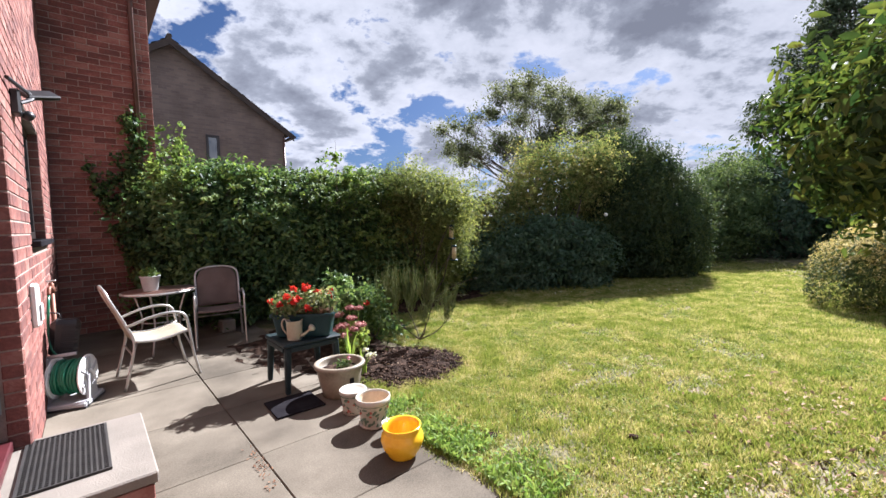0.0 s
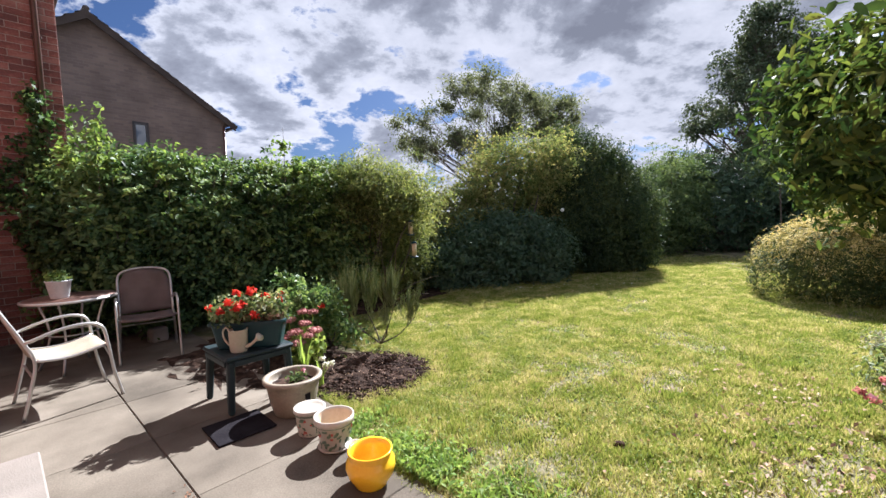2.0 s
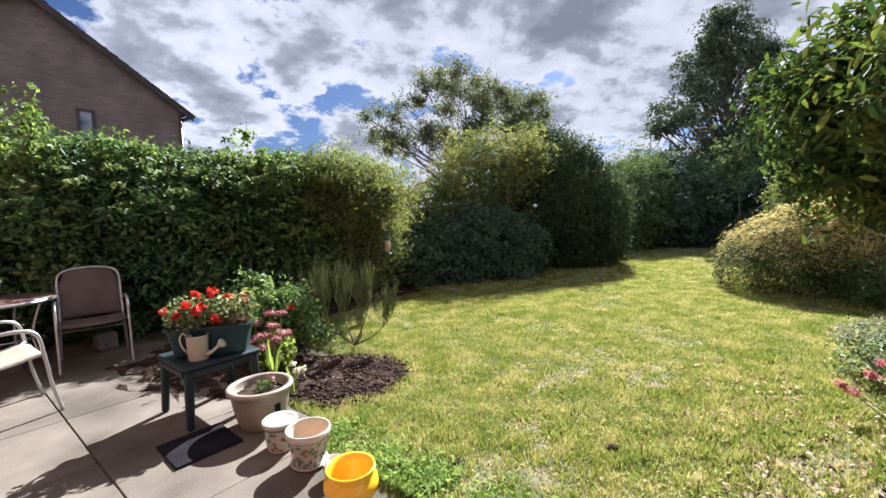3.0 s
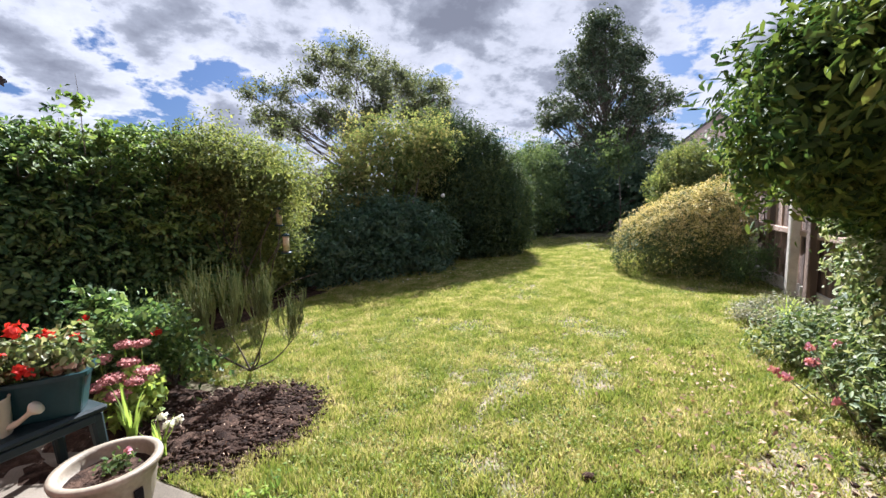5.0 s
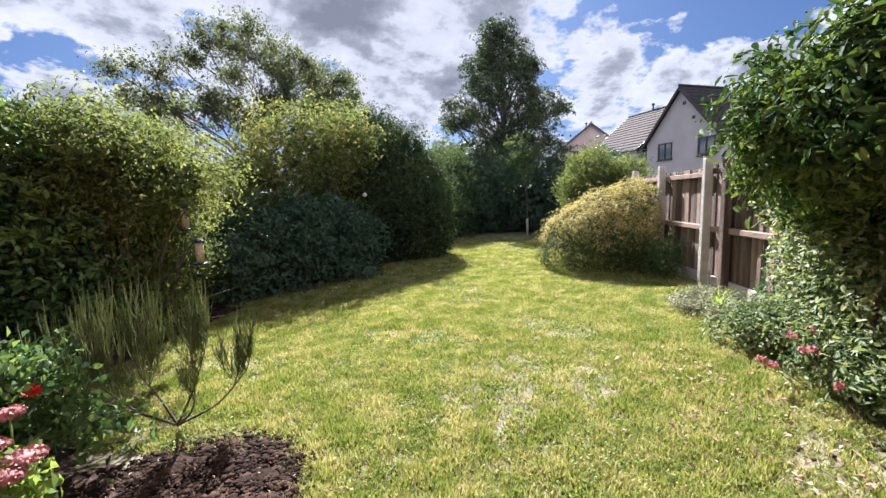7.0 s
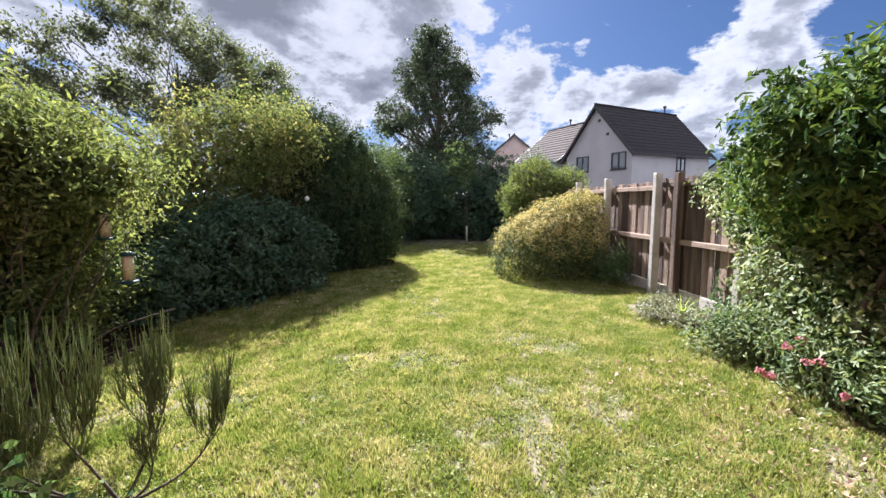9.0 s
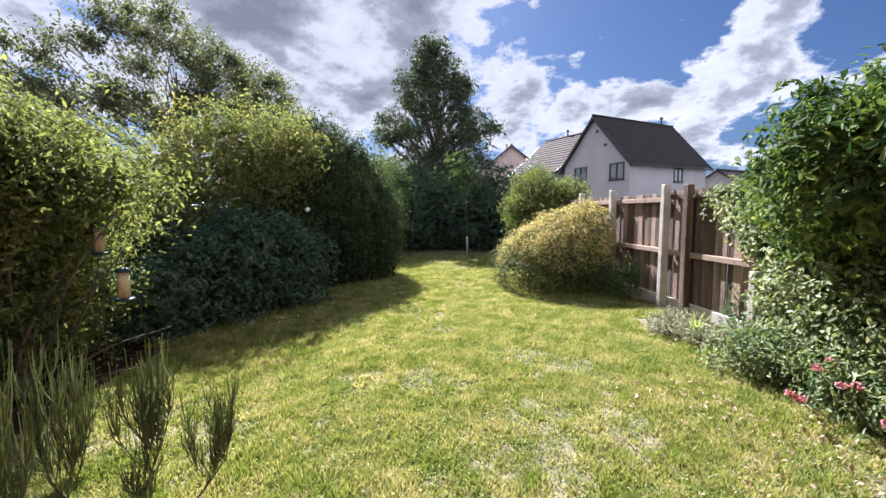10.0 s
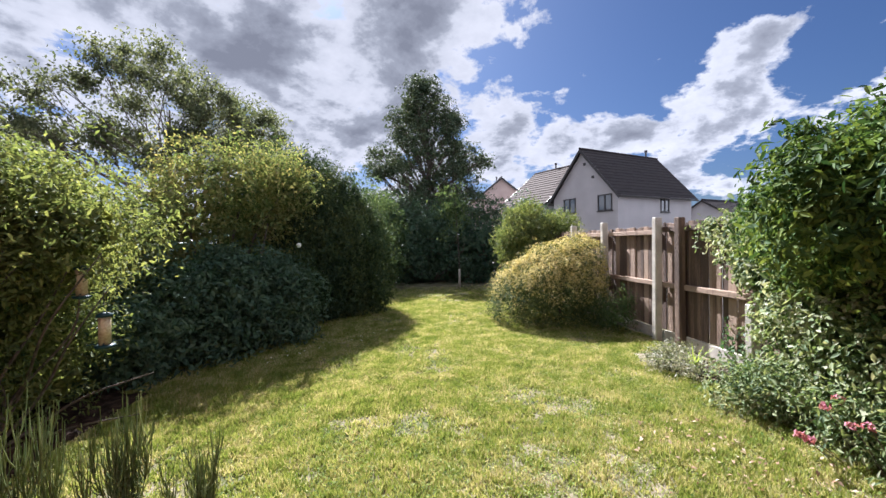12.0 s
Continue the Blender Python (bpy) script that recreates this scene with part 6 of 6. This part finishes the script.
sedum = thing("sedum", "pink-headed stonecrop with lime green leaves beside the stool", "flowers")
heads = [(-1.03, 4.40, 0.42), (-0.93, 4.34, 0.36), (-1.10, 4.30, 0.36), (-0.98, 4.28, 0.33), (-0.98, 4.52, 0.50), (-1.08, 4.55, 0.50), (-1.18, 4.36, 0.30), (-1.06, 4.22, 0.28), (-1.2, 4.48, 0.44)]
for x, y, z in heads:
    st = bmesh.new()
    tube(st, [(x * 0.6 - 0.4, y * 0.6 + 1.76, 0.0), (x * 0.9 - 0.1, y * 0.9 + 0.44, z * 0.6), (x, y, z)], [0.006, 0.005, 0.004], 6)
    part("stem", st, M["lime_blade"], sedum, smooth=True)
    p, q = crown_points(rng, [(x, y, z + 0.008, 0.062, 0.062, 0.026)], 200, shell=0.15)
    v, f = leaf_arrays(rng, p, q, 0.016, 0.9)
    raw_mesh("flower_head", v, f, M["pink_petal"], sedum)
    bm = lathe(bmesh.new(), [(0, z - 0.02), (0.03, z - 0.008), (0.05, z + 0.008), (0.03, z + 0.022), (0, z + 0.026)], 14, Matrix.Translation((x, y, 0)))
    part("flower_base", bm, M["pink_petal"], sedum, smooth=True)
foliage("leaf_mass", rng, [(-1.02, 4.36, 0.18, 0.2, 0.17, 0.17), (-1.0, 4.5, 0.2, 0.15, 0.15, 0.18)], 700, 0.065, M["lime_blade"], sedum, aspect=0.55, shell=0.5, inner=0)
iris = thing("iris_clump", "upright bright green sword-shaped leaves beside the pot", "flowers")
rosette(iris, "blade", (-0.97, 4.02, 0), 16, 0.42, 0.024, M["lime_blade"], 0.28)
iris2 = thing("white_flowers", "small white flowers with narrow green leaves by the soil", "flowers")
rosette(iris2, "blade", (-0.80, 3.84, 0), 14, 0.24, 0.018, M["lime_blade"], 0.5)
for p in ((-0.80, 3.93, 0.22), (-0.76, 3.90, 0.18), (-0.73, 4.0, 0.15)):
    potted(iris2, "flower", p, (0.028, 0.028, 0.022), 40, 0.02, M["white_petal"], aspect=0.9)


def broom_shrub(base, fans):
    b = thing("broom_shrub", "wispy upright broom bush with thin grey-green twigs", "shrub")
    v, f = [], []
    def twig(p, r0, r1):
        d = unit(np.cross(p[-1] - p[0], rng.normal(0, 1, 3))[None])[0]
        e = unit(np.cross(p[-1] - p[0], d)[None])[0]
        o, n = len(v), len(p)
        for k, q in enumerate(p):
            t = r0 + (r1 - r0) * k / (n - 1)
            v.extend([q + d * t, q - d * t * 0.5 + e * t * 0.87, q - d * t * 0.5 - e * t * 0.87])
        for s in range(n - 1):
            for j in range(3):
                f.append((o + 3 * s + j, o + 3 * s + (j + 1) % 3, o + 3 * s + 3 + (j + 1) % 3, o + 3 * s + 3 + j))
    def arch(p0, out, up, turn):
        # leaves sideways, then turns upright
        return [p0 + out * (1 - (1 - k) ** turn) + np.array([0, 0, up * k ** 1.25]) for k in (0, 0.25, 0.5, 0.75, 1.0)]
    for fx, fy, fz, w, h, n in fans:
        top = Vector((fx, fy, fz))
        stem = smooth_path([base, Vector(base).lerp(top, 0.5) + Vector((rng.normal(0, 0.03), rng.normal(0, 0.03), -0.02)), top], 6)
        part("stem", tube(bmesh.new(), stem, [0.009 - 0.0005 * k for k in range(13)], 6), M["bark"], b, smooth=True)
        for k in range(max(5, n // 18)):
            s0 = np.array(stem[int(rng.integers(9, 13))])
            a, r = rng.uniform(0, 6.283), 0.25 + 0.75 * rng.random()
            out = np.array([math.cos(a), math.sin(a), 0]) * r * w * 0.85
            up = np.array(top)[2] + h * (1 - 0.4 * r * r) * rng.uniform(0.75, 1.05) - s0[2]
            main = arch(s0, out, up, 1.7)
            twig(main, 0.0036, 0.0008)
            for m in range(24):
                g = rng.uniform(0.2, 0.92) * 4
                q = int(g)
                p0 = main[q] + (main[q + 1] - main[q]) * (g - q)
                a2 = rng.uniform(0, 6.283)
                o2 = np.array([math.cos(a2), math.sin(a2), 0]) * rng.uniform(0.012, 0.045) + out * 0.12
                twig(arch(p0, o2, rng.uniform(0.08, 0.20) * h / 0.44, 2.2), 0.0029, 0.0012)
    tagged(raw_mesh("twig_mass", np.array(v), np.array(f), M["broom"], b), kind="stuff")


broom_shrub((-0.34, 4.93, 0.02), [(-0.66, 4.98, 0.34, 0.19, 0.56, 210), (-0.50, 5.05, 0.38, 0.18, 0.52, 190), (-0.82, 5.08, 0.34, 0.16, 0.50, 150), (-0.17, 4.82, 0.48, 0.17, 0.42, 230), (0.03, 4.70, 0.34, 0.16, 0.36, 190), (-0.25, 4.74, 0.30, 0.07, 0.24, 60)])


# ---- bird feeders, hanging globe ----
def bird_feeder(m, wire):
    b = thing("bird_feeder", "green hanging bird feeder with a clear tube of seed", "bird feeder", m, group="bird feeders")
    lathed("seed_tube", [(0, 0.0), (0.036, 0.0), (0.036, 0.19), (0, 0.19)], M["seed"], b, 20)
    lathed("cap", [(0.0, 0.191), (0.048, 0.191), (0.048, 0.205), (0.03, 0.22), (0, 0.224)], M["teal_plastic"], b, 20)
    lathed("tray", [(0, -0.002), (0.06, -0.002), (0.064, -0.014), (0.05, -0.022), (0, -0.022)], M["teal_plastic"], b, 20)
    for a in (0, 1.2):
        part("perch", tube(bmesh.new(), [(-0.10 * math.cos(a), -0.10 * math.sin(a), 0.012), (0.10 * math.cos(a), 0.10 * math.sin(a), 0.012)], 0.004, 6), M["teal_plastic"], b)
    part("wire", tube(bmesh.new(), [(0, 0, 0.222), (0.0, 0.02, wire)], 0.0018, 5), M["black_plastic"], b)


bird_feeder(Matrix.Translation((0.13, 6.46, 0.845)), 0.62)
bird_feeder(Matrix.Translation((0.10, 6.88, 1.16)), 0.35)
globe = thing("hanging_globe", "small white globe ornament hanging in the conifer", "ornament", Matrix.Translation((3.72, 9.57, 1.51)))
bm = bmesh.new()
bmesh.ops.create_uvsphere(bm, u_segments=16, v_segments=10, radius=0.045)
part("globe", bm, M["white_pvc"], globe, smooth=True)
part("cord", tube(bmesh.new(), [(0, 0, 0.044), (0.1, 0.35, 0.5)], 0.003, 5), M["black_plastic"], globe)


# ---- grey trellis fence behind the shrubs ----
def trellis_fence():
    f = thing("trellis_fence", "weathered grey timber fence with trellis behind the shrubs", "fence", UV, kind="structure")
    r = random.Random(8)
    u = 5.0
    while u < 17.4:
        part("board", boxed(u, u + 0.14, 6.9, 6.92, 0, 1.55 + r.uniform(-0.01, 0.01), 0.003), M["fence_wood"], f)
        u += 0.145
    for k in range(8):
        u = 5.0 + 1.8 * k
        part("post", boxed(u, u + 0.10, 6.79, 6.89, 0, 2.1, 0.01), M["fence_wood"], f)
    v = -1.2
    while v < 6.9:
        part("board", boxed(18.5, 18.52, v, v + 0.14, 0, 1.7 + r.uniform(-0.01, 0.01), 0.003), M["fence_wood"], f)
        v += 0.145
    for k in range(30):
        for s in (1, -1):
            u = 5.1 + 0.25 * k
            ob = part("lattice_strip", boxed(-0.013, 0.013, -0.006, 0.006, -0.36, 0.36), M["fence_wood"], f)
            ob.matrix_basis = Matrix.Translation((u, 6.86 + 0.014 * s, 1.80)) @ Matrix.Rotation(s * radians(45), 4, "Y")


trellis_fence()


# ---- bed along the timber fence ----
silver = thing("silver_plant", "low silvery-leaved edging plant by the fence", "flowers")
foliage("crown", rng, [(4.75, 3.72, 0.06, 0.40, 0.28, 0.13), (5.1, 3.7, 0.06, 0.33, 0.28, 0.12), (4.5, 3.4, 0.05, 0.22, 0.22, 0.10)], 5000, 0.034, M["silver"], silver, aspect=0.4, lump=0.4, shell=0.4, twig=0.1, per=8, lift=0.5)
straps = thing("strap_plant", "arching yellow-green strap-leaved plant by the fence", "flowers")
rosette(straps, "blade", (4.66, 3.42, 0.0), 34, 0.36, 0.016, M["lime_blade"], 1.7)
fern = shrub("fern_shrub", "small feathery green shrub in the shade of the fence", "shrub", [(6.35, 4.75, 0.25, 0.3, 0.28, 0.3), (6.6, 4.6, 0.4, 0.25, 0.2, 0.25)], 3000, 0.05, M["tree_leaf"], aspect=0.25, lump=0.5, shell=0.5, twig=0.22, per=10, lift=0.1, stem=(0.012, [(6.4, 4.7, 0.4)]))
sprig = shrub("bed_sprig", "thin leafy seedling against the timber fence", "shrub", [(5.35, 3.05, 0.35, 0.12, 0.12, 0.35), (5.15, 2.95, 0.2, 0.2, 0.2, 0.2)], 900, 0.05, M["ivy"], aspect=0.6, lump=0.4, shell=0.6, stem=(0.006, [(5.35, 3.05, 0.6), (5.1, 2.95, 0.4)]))
fl = [(2.84, 2.65, 0.20), (2.87, 2.60, 0.17), (2.74, 2.42, 0.36), (2.64, 2.36, 0.40), (2.96, 2.52, 0.38), (3.08, 2.44, 0.40), (2.62, 2.24, 0.22)]
for x, y, z in fl:
    potted(flowering, "flower", (x, y, z), (0.032, 0.032, 0.024), 22, 0.032, M["magenta_petal"], aspect=0.7, label="pink and red blossom")
    part("flower_stem", tube(bmesh.new(), [(x + 0.15, y - 0.18, 0), (x + 0.07, y - 0.08, z * 0.6), (x, y, z)], 0.003, 5), M["bark"], flowering)


def lawn_weeds():
    n = 90000
    u = 1.55 + 9 * rng.beta(1.0, 2.2, n)
    v = rng.uniform(-0.9, 5.2, n)
    x, y = u * CU - v * SU, u * SU + v * CU
    hu, hv = x * CH + y * SH, -x * SH + y * CH
    m = np.sin(x * 3.3 + 2 * np.sin(y * 2.1)) * np.sin(y * 3.9 + 1.4 * np.sin(x * 2.7)) + 0.5 * rng.normal(0, 1, n)
    keep = (m > 0.35) & (hu > U_EDGE + 0.03) & ~((hu < 2.75) & (hv > 2.75)) & ~((u > 3.0) & (v < -0.4)) & ~(((u - 2.5) / 0.56) ** 2 + ((v - 3.32) / 0.56) ** 2 < 1)
    c = np.stack([x, y, rng.uniform(0.004, 0.026, n)], 1)[keep]
    vv, ff = leaf_arrays(rng, c, np.tile([0, 0, 1.6], (len(c), 1)), 0.017, 0.6, loose=0.8)
    tagged(raw_mesh("lawn_weeds", vv, ff, M["clover"]), "clover and small weeds growing through the lawn", "weeds", kind="stuff")


lawn_weeds()


def edge_weeds():
    n = 5200
    hu = U_EDGE + 0.02 + np.abs(rng.normal(0, 0.16, n))
    hv = rng.uniform(1.2, 2.75, n)
    d = np.sin(hv * 7.0) + np.sin(hv * 17.0 + 1)
    ok = rng.random(n) < np.clip(0.55 + 0.3 * d, 0.15, 1)
    hu, hv = hu[ok], hv[ok]
    n = len(hu)
    c = np.stack([hu * CH - hv * SH, hu * SH + hv * CH, rng.uniform(0.008, 0.05, n)], 1)
    vv, ff = leaf_arrays(rng, c, rng.normal(0, 1, (n, 3)), 0.045, 0.30, droop=-0.7, loose=0.6)
    tagged(raw_mesh("edge_weeds", vv, ff, M["weed"]), "bright green weeds growing along the patio edge", "weeds", kind="stuff")


edge_weeds()


def fallen_leaves():
    n = 460
    u = rng.uniform(2.0, 4.6, n)
    v = 0.0 + rng.normal(0.25, 0.35, n)
    x, y = u * CU - v * SU, u * SU + v * CU
    c = np.stack([x, y, np.full(n, 0.022)], 1)
    vv, ff = leaf_arrays(rng, c, np.tile([0, 0, 3.0], (n, 1)), 0.036, 0.5, loose=0.8)
    tagged(raw_mesh("fallen_leaves", vv, ff, M["dead_leaf"]), "scattered dry yellow and brown leaves on the lawn", "leaves", kind="stuff")
    n = 26
    c = np.stack([3.0 + rng.normal(0, 0.6, n), 7.9 + rng.normal(0, 0.12, n), np.full(n, 0.03)], 1)
    vv, ff = leaf_arrays(rng, c, np.tile([0, 0, 3.0], (n, 1)), 0.035, 0.8, loose=0.3)
    tagged(raw_mesh("fallen_petals", vv, ff, M["white_petal"]), "white petals on the shaded grass", "petals", kind="stuff")
    n = 180
    a, r = rng.uniform(0, 6.283, n), np.sqrt(rng.random(n))
    u, v = 2.5 + 0.58 * r * np.cos(a), 3.32 + 0.58 * r * np.sin(a)
    c = np.stack([u * CU - v * SU, u * SU + v * CU, 0.068 * (1 - r * r) + 0.012], 1)
    vv, ff = leaf_arrays(rng, c, np.tile([0, 0, 2.0], (n, 1)), 0.020, 0.32, loose=0.9)
    tagged(raw_mesh("soil_litter", vv, ff, M["dead_leaf"]), "dry leaf litter scattered over the dug soil", "leaves", kind="stuff")
    n = 60
    a = rng.random(n)
    c = np.stack([-1.30 + 0.35 * a + rng.normal(0, 0.02, n), 2.62 - 0.45 * a + rng.normal(0, 0.02, n), np.full(n, 0.008)], 1)
    vv, ff = leaf_arrays(rng, c, np.tile([0, 0, 3.0], (n, 1)), 0.022, 0.4, loose=0.5)
    tagged(raw_mesh("joint_debris", vv, ff, M["debris"]), "dry brown bits in the patio joint", "leaves", kind="stuff")


fallen_leaves()


# ---- bricks of the two walls ----
def brick_wall(parent, faces, near, flip):
    """faces: list of (a0, a1, z0, z1) clear of openings, laid in stretcher bond; near(a, z) picks the single ones."""
    size = (0.232, 0.073)
    bm = boxed(-size[0] / 2, size[0] / 2, -0.05, 0.0055, -size[1] / 2, size[1] / 2, 0.004)
    me = bpy.data.meshes.new("brick")
    bm.to_mesh(me)
    bm.free()
    me.materials.append(M["brick"])
    tv = np.empty(len(me.vertices) * 3)
    me.vertices.foreach_get("co", tv)
    tv = tv.reshape(-1, 3)
    polys = [tuple(p.vertices) for p in me.polygons]
    count, rest_v, rest_f = 0, [], []
    r = random.Random(3)
    for a0, a1, z0, z1 in faces:
        rows = int((z1 - z0) / 0.083)
        for k in range(rows):
            z = z0 + 0.083 * k + 0.0415
            a = a0 + (0.121 if k % 2 else 0.0)
            first = True
            while a < a1 - 0.03:
                lo = a
                if first and k % 2:
                    lo = a0
                    hi = a0 + 0.121
                    a = a0
                    first = False
                else:
                    hi = min(a + 0.242, a1)
                s = (hi - lo - 0.010) / size[0]
                c = (lo + hi) / 2
                m = flip(c, z) @ Matrix.Translation((0, r.uniform(-0.0015, 0.0015), 0)) @ Matrix.Diagonal((s, 1, 1, 1))
                if count < 300 and near(c, z):
                    ob = new("brick", me)
                    ob.parent = parent
                    ob.matrix_basis = m
                    count += 1
                else:
                    w = np.array(m)
                    o = len(rest_v) * len(tv)
                    rest_v.append(tv @ w[:3, :3].T + w[:3, 3])
                    rest_f += [tuple(i + o for i in p) for p in polys]
                a = hi
    me2 = bpy.data.meshes.new("brickwork")
    me2.from_pydata(np.concatenate(rest_v).tolist(), [], rest_f)
    me2.materials.append(M["brick_rest"])
    ob = new("brickwork", me2)
    ob.parent = parent
    tagged(ob, "red brick courses with pale mortar", kind="stuff")


d, w = DOOR, WINDOW
brick_wall(wall_garden, [(d[1], w[0], 0.0, H_EAVE), (w[0], w[1], 0.0, w[2] - 0.04), (w[0], w[1], w[3], H_EAVE), (w[1], WING_V, 0.0, H_EAVE), (-6.0, d[0], 0.0, H_EAVE), (d[0], d[1], d[3], H_EAVE)],
           lambda a, z: 3.45 <= a <= 4.8 and z < 3.6, lambda a, z: Matrix.Translation((WALL_U, a, z)) @ Matrix.Rotation(radians(-90), 4, "Z"))
brick_wall(wall_wing, [(WALL_U, WING_U, 0.0, H_EAVE - 0.05)], lambda a, z: z < 3.9, lambda a, z: Matrix.Translation((a, WING_V, z)) @ Matrix.Rotation(radians(180), 4, "Z"))
